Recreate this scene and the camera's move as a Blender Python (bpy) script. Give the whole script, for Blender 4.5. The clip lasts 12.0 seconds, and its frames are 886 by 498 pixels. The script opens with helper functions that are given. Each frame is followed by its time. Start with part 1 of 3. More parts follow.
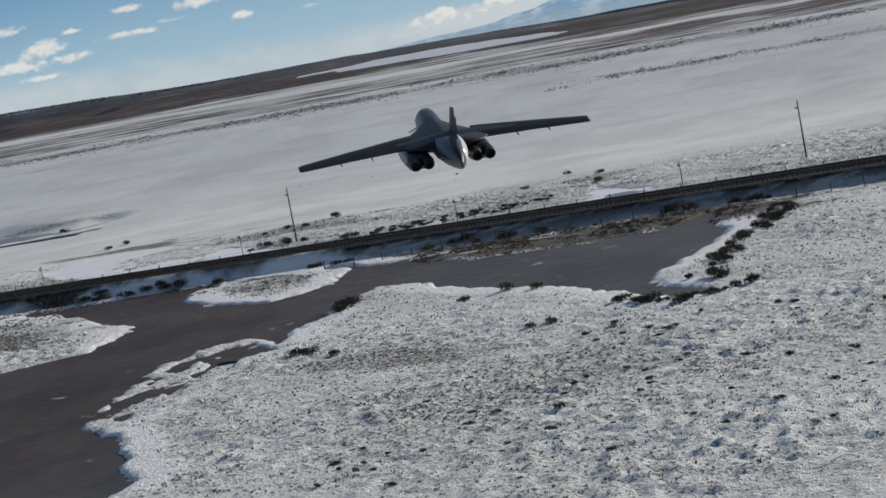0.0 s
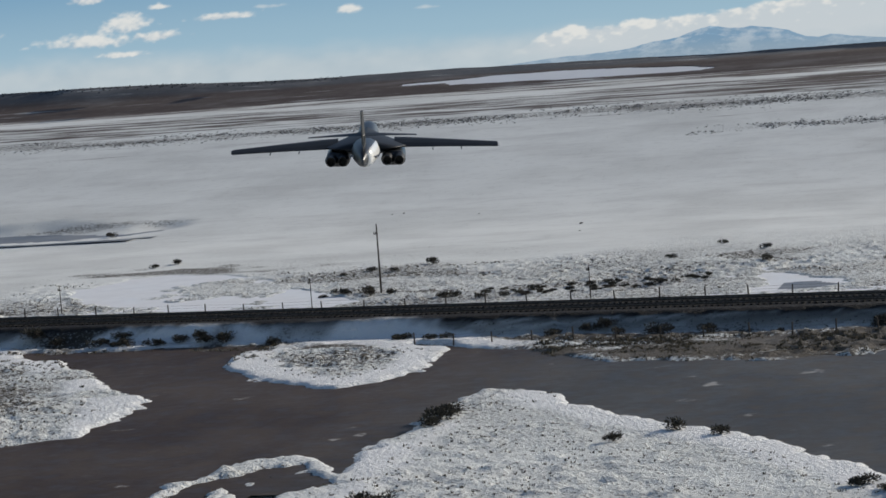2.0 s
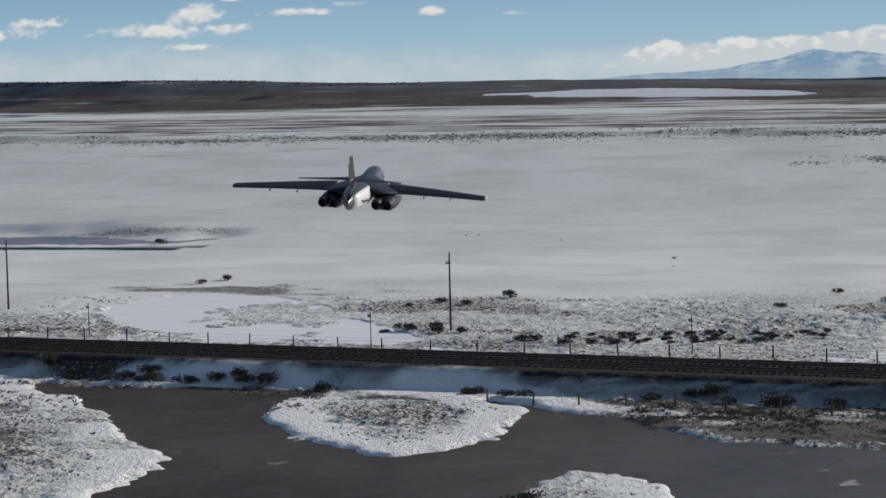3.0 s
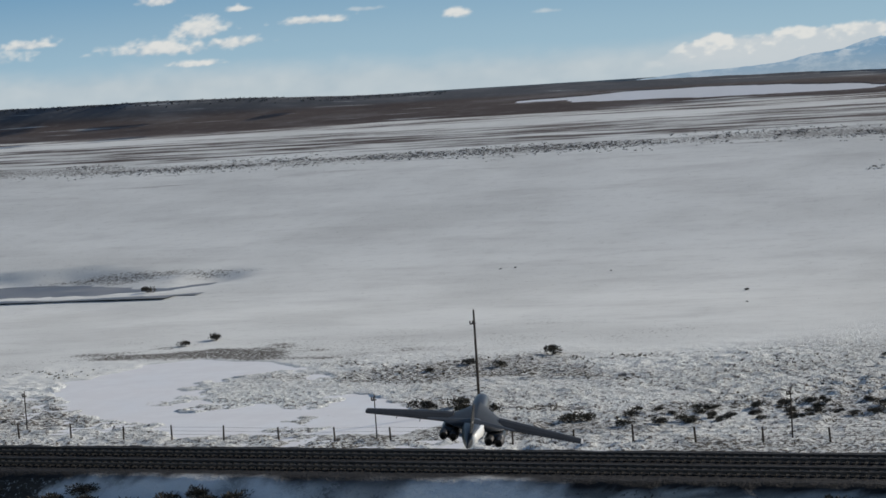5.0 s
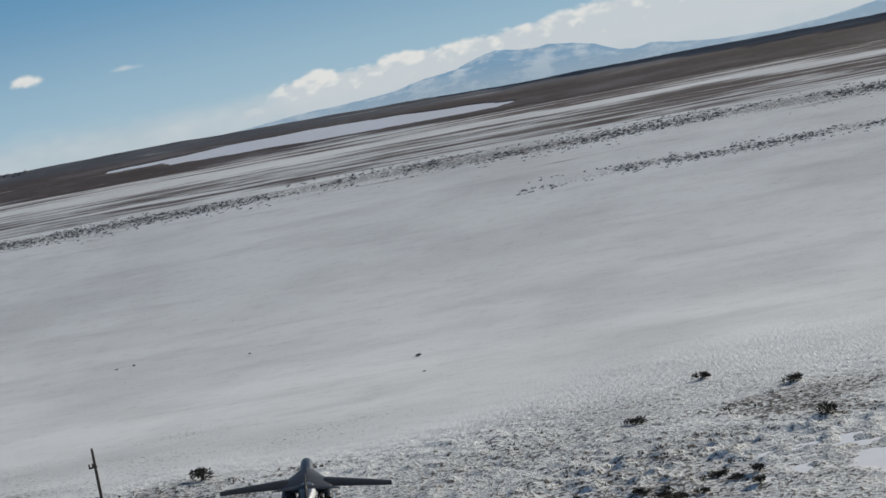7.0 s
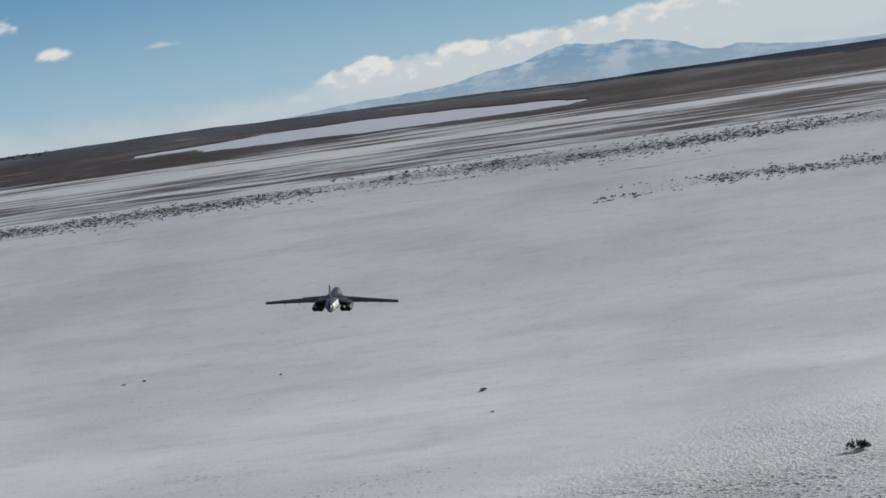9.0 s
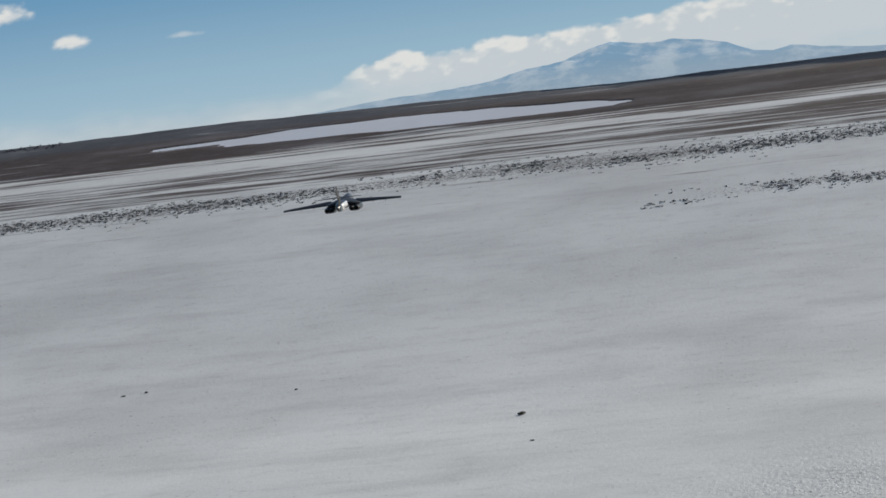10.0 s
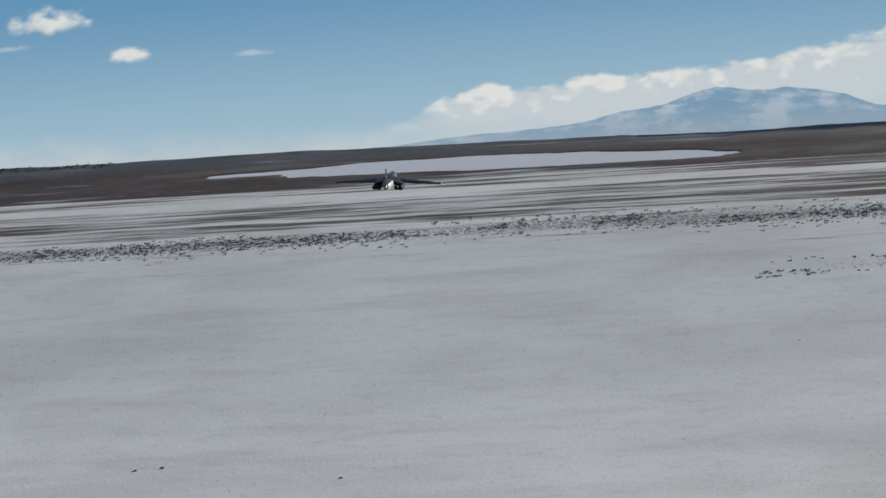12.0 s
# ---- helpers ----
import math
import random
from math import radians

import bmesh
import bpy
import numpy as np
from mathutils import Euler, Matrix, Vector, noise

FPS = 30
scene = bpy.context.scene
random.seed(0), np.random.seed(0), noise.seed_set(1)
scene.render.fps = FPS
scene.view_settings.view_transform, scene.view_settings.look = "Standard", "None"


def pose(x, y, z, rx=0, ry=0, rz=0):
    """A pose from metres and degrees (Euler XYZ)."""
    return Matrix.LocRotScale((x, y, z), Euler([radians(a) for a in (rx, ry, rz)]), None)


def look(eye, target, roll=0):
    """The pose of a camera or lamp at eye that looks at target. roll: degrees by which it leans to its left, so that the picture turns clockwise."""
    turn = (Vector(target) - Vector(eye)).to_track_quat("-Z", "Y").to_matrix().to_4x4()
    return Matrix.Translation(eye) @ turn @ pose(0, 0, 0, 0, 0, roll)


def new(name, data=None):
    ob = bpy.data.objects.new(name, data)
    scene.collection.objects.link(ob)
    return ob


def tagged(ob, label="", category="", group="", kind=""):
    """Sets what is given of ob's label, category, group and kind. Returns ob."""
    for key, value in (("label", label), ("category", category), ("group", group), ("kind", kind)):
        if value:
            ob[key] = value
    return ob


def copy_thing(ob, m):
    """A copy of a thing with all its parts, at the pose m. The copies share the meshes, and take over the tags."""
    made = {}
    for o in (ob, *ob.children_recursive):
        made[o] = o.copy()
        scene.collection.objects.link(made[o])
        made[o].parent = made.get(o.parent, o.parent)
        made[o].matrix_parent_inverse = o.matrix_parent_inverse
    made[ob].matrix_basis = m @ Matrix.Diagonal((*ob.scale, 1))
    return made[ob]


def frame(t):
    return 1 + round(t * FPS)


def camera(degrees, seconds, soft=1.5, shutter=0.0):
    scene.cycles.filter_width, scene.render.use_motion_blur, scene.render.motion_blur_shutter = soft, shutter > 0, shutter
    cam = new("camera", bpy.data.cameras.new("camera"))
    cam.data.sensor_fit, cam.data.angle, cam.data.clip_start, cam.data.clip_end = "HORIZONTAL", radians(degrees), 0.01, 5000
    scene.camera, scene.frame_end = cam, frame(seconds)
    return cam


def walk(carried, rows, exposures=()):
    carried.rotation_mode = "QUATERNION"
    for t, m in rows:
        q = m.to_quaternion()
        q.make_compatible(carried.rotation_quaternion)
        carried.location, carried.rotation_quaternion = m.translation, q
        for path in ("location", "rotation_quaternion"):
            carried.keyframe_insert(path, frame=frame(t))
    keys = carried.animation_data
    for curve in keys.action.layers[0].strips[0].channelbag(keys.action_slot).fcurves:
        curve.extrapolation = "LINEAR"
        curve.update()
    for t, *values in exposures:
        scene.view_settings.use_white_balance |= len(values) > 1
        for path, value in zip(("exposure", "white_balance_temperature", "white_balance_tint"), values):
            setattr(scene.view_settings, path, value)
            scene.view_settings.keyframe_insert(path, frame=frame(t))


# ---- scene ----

# ---------------------------------------------------------------- camera
cam = camera(22.0, 12.0, soft=1.6)
PATH = [
    (0, pose(34.72, -99.89, 26.55, 84.410, 10.563, 11.985)),
    (0.5, pose(29.27, -81.77, 28.14, 84.236, 9.071, 12.313)),
    (1, pose(24.14, -65.33, 27.44, 84.605, 7.035, 13.048)),
    (1.5, pose(19.73, -49.70, 26.71, 84.970, 5.361, 13.902)),
    (2, pose(15.46, -34.39, 26.38, 85.171, 4.233, 14.664)),
    (2.5, pose(10.48, -18.71, 26.02, 85.359, 2.883, 15.476)),
    (3, pose(6.24, -4.36, 26.37, 85.467, 1.286, 16.649)),
    (3.2, pose(4.78, 0.75, 26.05, 85.609, 1.016, 17.120)),
    (5, pose(-5.58, 42.08, 26.65, 85.640, 3.721, 17.596)),
    (5.5, pose(-9.06, 53.49, 26.13, 85.443, 9.902, 13.382)),
    (6, pose(-12.59, 64.91, 25.73, 85.399, 14.406, 7.952)),
    (6.5, pose(-15.96, 76.39, 25.32, 85.746, 12.460, 7.386)),
    (8.5, pose(-25.69, 115.38, 23.82, 85.924, 8.883, 7.551)),
    (9, pose(-26.99, 123.70, 23.33, 86.130, 8.116, 8.213)),
    (9.5, pose(-29.13, 134.06, 22.81, 86.160, 7.391, 8.578)),
    (10, pose(-30.58, 142.87, 22.01, 86.399, 6.831, 9.013)),
    (10.5, pose(-31.92, 150.32, 22.07, 86.735, 5.556, 9.658)),
    (11, pose(-33.19, 158.72, 21.41, 87.309, 4.927, 10.432)),
    (11.5, pose(-35.01, 166.97, 21.22, 87.606, 4.360, 10.809)),
    (12, pose(-36.79, 174.57, 21.88, 87.569, 3.585, 10.984)),
]
walk(cam, PATH)

# ---------------------------------------------------------------- light
SUN_AZ, SUN_EL = 42.0, 22.5            # degrees from +y towards +x, and up
scene.view_settings.exposure = 0.14
world = bpy.data.worlds.new("winter_sky")
scene.world = world
world.use_nodes = True
wn = world.node_tree.nodes
sky = wn.new("ShaderNodeTexSky")
sky.sky_type = "NISHITA"
sky.sun_disc = False
sky.sun_elevation, sky.sun_rotation = radians(SUN_EL), radians(SUN_AZ)
sky.altitude, sky.air_density, sky.dust_density, sky.ozone_density = 1280.0, 1.0, 0.6, 1.6
wn["Background"].inputs["Strength"].default_value = 0.075
world.node_tree.links.new(sky.outputs[0], wn["Background"].inputs["Color"])
sun_data = bpy.data.lights.new("sun", "SUN")
sun_data.energy, sun_data.angle, sun_data.color = 3.5, radians(0.55), (1.0, 0.92, 0.80)
sun = new("sun", sun_data)
s_dir = Vector((math.sin(radians(SUN_AZ)) * math.cos(radians(SUN_EL)), math.cos(radians(SUN_AZ)) * math.cos(radians(SUN_EL)), math.sin(radians(SUN_EL))))
sun.matrix_world = look(s_dir * 300, (0, 0, 0))


# ---------------------------------------------------------------- materials
class Nodes:
    """A short way to write a procedural material."""

    def __init__(self, name, rough=0.8, metal=0.0, spec=0.3):
        self.mat = bpy.data.materials.new(name)
        self.mat.use_nodes = True
        self.t = self.mat.node_tree
        self.bsdf = self.t.nodes["Principled BSDF"]
        self.bsdf.inputs["Roughness"].default_value = rough
        self.bsdf.inputs["Metallic"].default_value = metal
        self.bsdf.inputs["Specular IOR Level"].default_value = spec

    def link(self, a, b):
        self.t.links.new(a, b)

    def put(self, value, socket):
        if hasattr(value, "is_linked"):
            self.link(value, socket)
        else:
            socket.default_value = value

    def place(self, kind="Position"):
        if kind == "Object":
            return self.t.nodes.new("ShaderNodeTexCoord").outputs["Object"]
        return self.t.nodes.new("ShaderNodeNewGeometry").outputs[kind]

    def stretched(self, vec, sx, sy, sz):
        m = self.t.nodes.new("ShaderNodeMapping")
        m.inputs["Scale"].default_value = (sx, sy, sz)
        self.link(vec, m.inputs["Vector"])
        return m.outputs[0]

    def noise(self, vec, scale, detail=4.0, rough=0.55):
        n = self.t.nodes.new("ShaderNodeTexNoise")
        n.inputs["Scale"].default_value, n.inputs["Detail"].default_value, n.inputs["Roughness"].default_value = scale, detail, rough
        self.link(vec, n.inputs["Vector"])
        return n.outputs["Fac"]

    def ramp(self, value, lo, hi, a=0.0, b=1.0):
        n = self.t.nodes.new("ShaderNodeMapRange")
        n.interpolation_type = "SMOOTHSTEP"
        for i, v in enumerate((lo, hi, a, b)):
            n.inputs[i + 1].default_value = v
        self.link(value, n.inputs[0])
        return n.outputs[0]

    def math(self, op, a, b=0.0, clamp=False):
        n = self.t.nodes.new("ShaderNodeMath")
        n.operation, n.use_clamp = op, clamp
        self.put(a, n.inputs[0])
        self.put(b, n.inputs[1])
        return n.outputs[0]

    def mix(self, fac, a, b):
        n = self.t.nodes.new("ShaderNodeMix")
        n.data_type = "RGBA"
        self.put(fac, n.inputs[0])
        for v, k in ((a, 6), (b, 7)):
            self.put((*v, 1) if isinstance(v, tuple) else v, n.inputs[k])
        return n.outputs[2]

    def attr(self, name):
        n = self.t.nodes.new("ShaderNodeAttribute")
        n.attribute_name = name
        return n.outputs["Fac"]

    def axis(self, vec, i):
        n = self.t.nodes.new("ShaderNodeSeparateXYZ")
        self.link(vec, n.inputs[0])
        return n.outputs[i]

    def random(self):
        return self.t.nodes.new("ShaderNodeObjectInfo").outputs["Random"]

    def island(self):
        return self.t.nodes.new("ShaderNodeNewGeometry").outputs["Random Per Island"]

    def done(self, color, rough=None, bump=None, strength=0.3, distance=0.05):
        self.put((*color, 1) if isinstance(color, tuple) else color, self.bsdf.inputs["Base Color"])
        if rough is not None:
            self.put(rough, self.bsdf.inputs["Roughness"])
        if bump is not None:
            b = self.t.nodes.new("ShaderNodeBump")
            b.inputs["Strength"].default_value, b.inputs["Distance"].default_value = strength, distance
            self.link(bump, b.inputs["Height"])
            self.link(b.outputs[0], self.bsdf.inputs["Normal"])
        return self.mat


def plain(name, a, b, scale, rough=0.8, metal=0.0, spec=0.3, kind="Position", bump=0.0, dist=0.02):
    n = Nodes(name, rough, metal, spec)
    v = n.place(kind)
    f = n.math("ADD", n.math("MULTIPLY", n.noise(v, scale, 6), 0.6), n.math("MULTIPLY", n.noise(v, scale * 7, 4), 0.4))
    return n.done(n.mix(n.ramp(f, 0.35, 0.65), a, b), bump=f if bump else None, strength=bump, distance=dist)


def ground_material():
    n = Nodes("snowy_ground", 0.75, 0.0, 0.2)
    v = n.place()
    y = n.axis(v, 1)
    coarse = n.noise(v, 0.043, 4)
    clump = n.noise(v, 2.5, 5, 0.6)
    fine = n.noise(v, 6.4, 4, 0.6)
    snow = n.mix(n.ramp(coarse, 0.35, 0.7), (0.80, 0.812, 0.785), (0.675, 0.684, 0.66))
    # dry grass that pokes through the thin snow
    grass = n.mix(fine, (0.045, 0.039, 0.032), (0.13, 0.11, 0.085))
    speck = n.math("ADD", n.math("MULTIPLY", clump, 0.6), n.math("MULTIPLY", fine, 0.4))
    speck = n.math("ADD", speck, n.math("MULTIPLY", n.attr("scrub"), 0.22))
    speck = n.math("ADD", speck, n.math("MULTIPLY", n.attr("grain"), 0.07))
    speck = n.math("SUBTRACT", speck, 0.07)
    near = n.ramp(n.math("ADD", speck, n.math("MULTIPLY", coarse, 0.08)), 0.59, 0.67)
    c = n.mix(near, snow, grass)
    # long streaks of bare marsh towards the far shore
    streak = n.noise(n.stretched(v, 0.03, 0.42, 0.0), 1.0, 7, 0.66)
    bare = n.ramp(n.math("ADD", streak, n.math("MULTIPLY", n.attr("marsh"), 0.42)), 0.565, 0.715)
    hazed_reeds = n.mix(n.noise(n.stretched(v, 0.03, 0.2, 0), 1.0, 6), (0.055, 0.038, 0.032), (0.135, 0.105, 0.092))
    # blue-grey behind the lake: distance haze painted into the reed colour
    hazed_reeds = n.mix(n.ramp(y, 482.5, 487.5), hazed_reeds, n.mix(n.noise(n.stretched(v, 0.02, 0.08, 0), 1.0, 5), (0.060, 0.064, 0.072), (0.115, 0.118, 0.126)))
    c = n.mix(bare, c, hazed_reeds)
    blown = n.noise(n.stretched(v, 0.045, 0.13, 0), 1.0, 6, 0.62)
    c = n.mix(n.ramp(blown, 0.45, 0.78, 0.0, 0.34), c, (0.37, 0.36, 0.35))
    thin = n.noise(n.stretched(v, 0.42, 0.6, 0), 1.0, 7, 0.68)
    c = n.mix(n.ramp(thin, 0.5, 0.72, 0.0, 0.20), c, (0.28, 0.27, 0.255))
    c = n.mix(n.ramp(n.noise(n.stretched(v, 1.1, 1.6, 0), 1.0, 5, 0.7), 0.62, 0.72, 0.0, 0.16), c, (0.17, 0.155, 0.14))
    # old soil on the rail bank and in hollows, with near-slope shade painted in
    c = n.mix(n.attr("ballast"), c, n.mix(n.noise(v, 3.0, 5), (0.007, 0.0065, 0.0065), (0.024, 0.021, 0.020)))
    # clean snow blown against the shores
    c = n.mix(n.math("MULTIPLY", n.attr("drift"), 0.92), c, (0.86, 0.86, 0.855))
    lumps = n.math("MULTIPLY", n.math("ADD", clump, n.math("MULTIPLY", fine, 0.45)), n.ramp(n.attr("grain"), 0.2, 1.0, 0.12, 1.0))
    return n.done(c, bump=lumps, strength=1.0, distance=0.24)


def mud_material():
    n = Nodes("frozen_mud", 0.6, 0.0, 0.2)
    v = n.place()
    big = n.noise(n.stretched(v, 1.0, 0.6, 1), 0.075, 6, 0.62)
    small = n.noise(v, 0.5, 7, 0.62)
    crust = n.noise(n.stretched(v, 0.8, 2.2, 1), 1.3, 6, 0.68)
    x = n.ramp(n.axis(v, 0), -42.0, -17.0)
    brown = n.mix(n.ramp(big, 0.35, 0.65), (0.040, 0.023, 0.016), (0.078, 0.056, 0.043))
    grey = n.mix(n.ramp(big, 0.35, 0.65), (0.054, 0.053, 0.054), (0.090, 0.087, 0.083))
    c = n.mix(x, brown, grey)
    c = n.mix(n.ramp(small, 0.5, 0.72, 0.0, 0.5), c, (0.085, 0.070, 0.060))
    c = n.mix(n.ramp(crust, 0.52, 0.70, 0.0, 0.6), c, (0.022, 0.018, 0.015))
    c = n.mix(n.ramp(n.noise(n.stretched(v, 1.0, 2.0, 1), 0.6, 5, 0.65), 0.62, 0.70, 0.0, 0.35), c, (0.17, 0.155, 0.14))
    c = n.mix(n.ramp(n.noise(v, 0.22, 5), 0.66, 0.72, 0.0, 0.75), c, (0.42, 0.40, 0.38))
    return n.done(c, rough=n.ramp(small, 0.3, 0.7, 0.5, 0.75), bump=n.math("ADD", small, n.math("MULTIPLY", crust, 0.4)), strength=0.3, distance=0.06)


def ice_material(name, a, b, scale):
    n = Nodes(name, 0.5, 0.0, 0.4)
    v = n.place()
    f = n.noise(v, scale, 6, 0.6)
    return n.done(n.mix(n.ramp(f, 0.35, 0.65), a, b), rough=n.ramp(f, 0.3, 0.7, 0.35, 0.7), bump=n.noise(v, scale * 8, 4), strength=0.1, distance=0.05)


def leaf_material(name, a, b):
    n = Nodes(name, 0.9, 0.0, 0.1)
    return n.done(n.mix(n.island(), a, b))


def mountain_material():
    n = Nodes("hazed_mountain", 0.9, 0.0, 0.05)
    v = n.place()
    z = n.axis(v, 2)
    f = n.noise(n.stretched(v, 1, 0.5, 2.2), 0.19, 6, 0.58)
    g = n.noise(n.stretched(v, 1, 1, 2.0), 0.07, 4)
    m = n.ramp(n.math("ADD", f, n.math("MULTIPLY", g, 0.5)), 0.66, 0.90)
    # distance haze painted in: pale blue tones, paler still at the foot
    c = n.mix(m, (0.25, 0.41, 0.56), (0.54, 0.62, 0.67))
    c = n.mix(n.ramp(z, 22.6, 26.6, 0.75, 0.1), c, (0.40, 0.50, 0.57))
    # faint glow stands in for haze before the range
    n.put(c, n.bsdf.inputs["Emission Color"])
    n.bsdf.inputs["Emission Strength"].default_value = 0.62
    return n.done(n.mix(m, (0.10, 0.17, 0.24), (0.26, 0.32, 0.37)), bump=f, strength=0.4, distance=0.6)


def backdrop_material():
    """Sky that deepens upwards, with haze; it fades into the open sky at its borders."""
    n = Nodes("sky_backdrop")
    z = n.axis(n.place(), 2)
    blue = n.mix(n.ramp(z, 22.0, 135.0), (0.31, 0.45, 0.54), (0.105, 0.255, 0.42))
    cloud = n.mix(n.attr("lit"), (0.34, 0.40, 0.45), (0.66, 0.655, 0.63))
    return glowing(n, n.mix(n.attr("cover"), blue, cloud))


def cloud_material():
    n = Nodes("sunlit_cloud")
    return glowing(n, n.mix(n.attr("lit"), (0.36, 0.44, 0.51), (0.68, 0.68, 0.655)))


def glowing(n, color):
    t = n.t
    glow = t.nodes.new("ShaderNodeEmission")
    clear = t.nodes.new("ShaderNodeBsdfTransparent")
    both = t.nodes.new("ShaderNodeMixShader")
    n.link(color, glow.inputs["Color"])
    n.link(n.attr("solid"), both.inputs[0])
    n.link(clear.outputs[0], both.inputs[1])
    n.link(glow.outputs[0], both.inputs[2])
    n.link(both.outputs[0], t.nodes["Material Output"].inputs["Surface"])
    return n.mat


M_GROUND = ground_material()
M_MUD = mud_material()
M_SNOW_ICE = ice_material("snow_covered_ice", (0.88, 0.88, 0.88), (0.80, 0.80, 0.81), 0.2)
M_GREY_ICE = ice_material("grey_ice", (0.13, 0.14, 0.16), (0.25, 0.265, 0.29), 0.12)
M_LAKE = ice_material("frozen_lake", (0.92, 0.92, 0.92), (0.82, 0.83, 0.84), 0.05)
M_STEEL = plain("rail_steel", (0.05, 0.042, 0.037), (0.12, 0.10, 0.09), 3.0, 0.5, 0.6)
M_TIE = plain("sleeper_wood", (0.007, 0.0065, 0.0065), (0.018, 0.016, 0.015), 2.0, 0.9)
M_POLE = plain("weathered_pole", (0.045, 0.036, 0.030), (0.10, 0.082, 0.068), 1.5, 0.9)
M_WIRE = plain("fence_wire", (0.12, 0.11, 0.11), (0.2, 0.19, 0.18), 3.0, 0.6, 0.5)
M_CERAMIC = plain("insulator_glaze", (0.06, 0.05, 0.045), (0.09, 0.075, 0.065), 4.0, 0.3)
M_SAGE = leaf_material("sagebrush", (0.045, 0.042, 0.036), (0.13, 0.115, 0.09))
M_TUFT = leaf_material("dry_grass", (0.07, 0.06, 0.045), (0.22, 0.185, 0.13))
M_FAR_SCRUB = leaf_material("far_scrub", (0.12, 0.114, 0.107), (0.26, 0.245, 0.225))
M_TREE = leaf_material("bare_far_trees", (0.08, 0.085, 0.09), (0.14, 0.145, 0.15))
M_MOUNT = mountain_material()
M_SKY = backdrop_material()
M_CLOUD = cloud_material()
M_SKIN = plain("dark_grey_airframe", (0.011, 0.0125, 0.015), (0.022, 0.0245, 0.028), 6.0, 0.5, 0.0, 0.35, "Object", 0.05, 0.002)
M_BELLY = plain("airframe_flank", (0.016, 0.018, 0.021), (0.030, 0.033, 0.037), 6.0, 0.36, 0.0, 0.65, "Object", 0.05, 0.002)
# sunlight on the right tail flank, put into a near-white colour
M_SUNLIT_FLANK = plain("painted_flank_sun", (0.80, 0.80, 0.78), (0.88, 0.88, 0.86), 6.0, 0.2, 0.0, 0.6, "Object", 0.05, 0.002)
M_POD = plain("sooty_pod_paint", (0.018, 0.019, 0.021), (0.04, 0.042, 0.045), 8.0, 0.3, 0.0, 0.5, "Object")
M_NOZZLE = plain("burnt_nozzle", (0.012, 0.012, 0.013), (0.04, 0.038, 0.036), 20.0, 0.5, 0.6, 0.3, "Object")
M_GLASS = plain("dark_canopy", (0.015, 0.017, 0.02), (0.03, 0.032, 0.036), 8.0, 0.12, 0.0, 0.5, "Object")
M_TIPLIGHT = plain("pale_wing_tip", (0.6, 0.6, 0.58), (0.75, 0.75, 0.72), 10.0, 0.35, 0.0, 0.5, "Object")


# ---------------------------------------------------------------- helpers
def mesh_of(name, verts, faces, mat, smooth=False):
    me = bpy.data.meshes.new(name)
    me.from_pydata(verts, [], faces)
    me.materials.append(mat)
    if smooth:
        me.polygons.foreach_set("use_smooth", [True] * len(me.polygons))
    me.update()
    return me


def part(name, bm, mat, parent=None, label="", smooth=False):
    me = bpy.data.meshes.new(name)
    bmesh.ops.recalc_face_normals(bm, faces=bm.faces)
    bm.to_mesh(me)
    bm.free()
    me.materials.append(mat)
    if smooth:
        me.polygons.foreach_set("use_smooth", [True] * len(me.polygons))
    ob = new(name, me)
    if parent:
        ob.parent = parent
    if label:
        ob["label"] = label
    return ob


def loft(rings, close=True):
    bm = bmesh.new()
    vs = [[bm.verts.new(p) for p in ring] for ring in rings]
    n = len(rings[0])
    for a, b in zip(vs, vs[1:]):
        for i in range(n):
            bm.faces.new((a[i], a[(i + 1) % n], b[(i + 1) % n], b[i]))
    if close:
        bm.faces.new(vs[0])
        bm.faces.new(list(reversed(vs[-1])))
    return bm


TABLE = np.random.RandomState(7).rand(512, 512)


def lattice(x, y):
    xi, yi = np.floor(x).astype(int), np.floor(y).astype(int)
    fx, fy = x - xi, y - yi
    fx, fy = fx * fx * (3 - 2 * fx), fy * fy * (3 - 2 * fy)
    a, b = TABLE[xi % 512, yi % 512], TABLE[(xi + 1) % 512, yi % 512]
    c, d = TABLE[xi % 512, (yi + 1) % 512], TABLE[(xi + 1) % 512, (yi + 1) % 512]
    return (a + (b - a) * fx) * (1 - fy) + (c + (d - c) * fx) * fy - 0.5


def fbm(x, y, octaves=4, gain=0.5):
    total, amp = 0.0, 1.0
    for k in range(octaves):
        total = total + amp * lattice(x * 2.03 ** k + 17.3 * k, y * 2.03 ** k + 41.7 * k)
        amp *= gain
    return total


def step(v, lo, hi):
    u = np.clip((v - lo) / (hi - lo), 0, 1)
    return u * u * (3 - 2 * u)


def outline(x, y, poly):
    """Metres from the points to a closed outline, positive inside; far outside simply -40."""
    px, py = [p[0] for p in poly], [p[1] for p in poly]
    close = (x > min(px) - 40) & (x < max(px) + 40) & (y > min(py) - 40) & (y < max(py) + 40)
    out = np.full(x.shape, -40.0)
    x, y = x[close], y[close]
    best = np.full(x.shape, 1e9)
    inside = np.zeros(x.shape, bool)
    for (ax, ay), (bx, by) in zip(poly, poly[1:] + poly[:1]):
        ex, ey = bx - ax, by - ay
        t = np.clip(((x - ax) * ex + (y - ay) * ey) / (ex * ex + ey * ey), 0, 1)
        best = np.minimum(best, np.hypot(x - ax - t * ex, y - ay - t * ey))
        if ay != by:
            inside ^= ((ay > y) != (by > y)) & (x < (bx - ax) * (y - ay) / (by - ay) + ax)
    out[close] = np.where(inside, best, -np.minimum(best, 40.0))
    return out


# ---------------------------------------------------------------- the plan of the plain
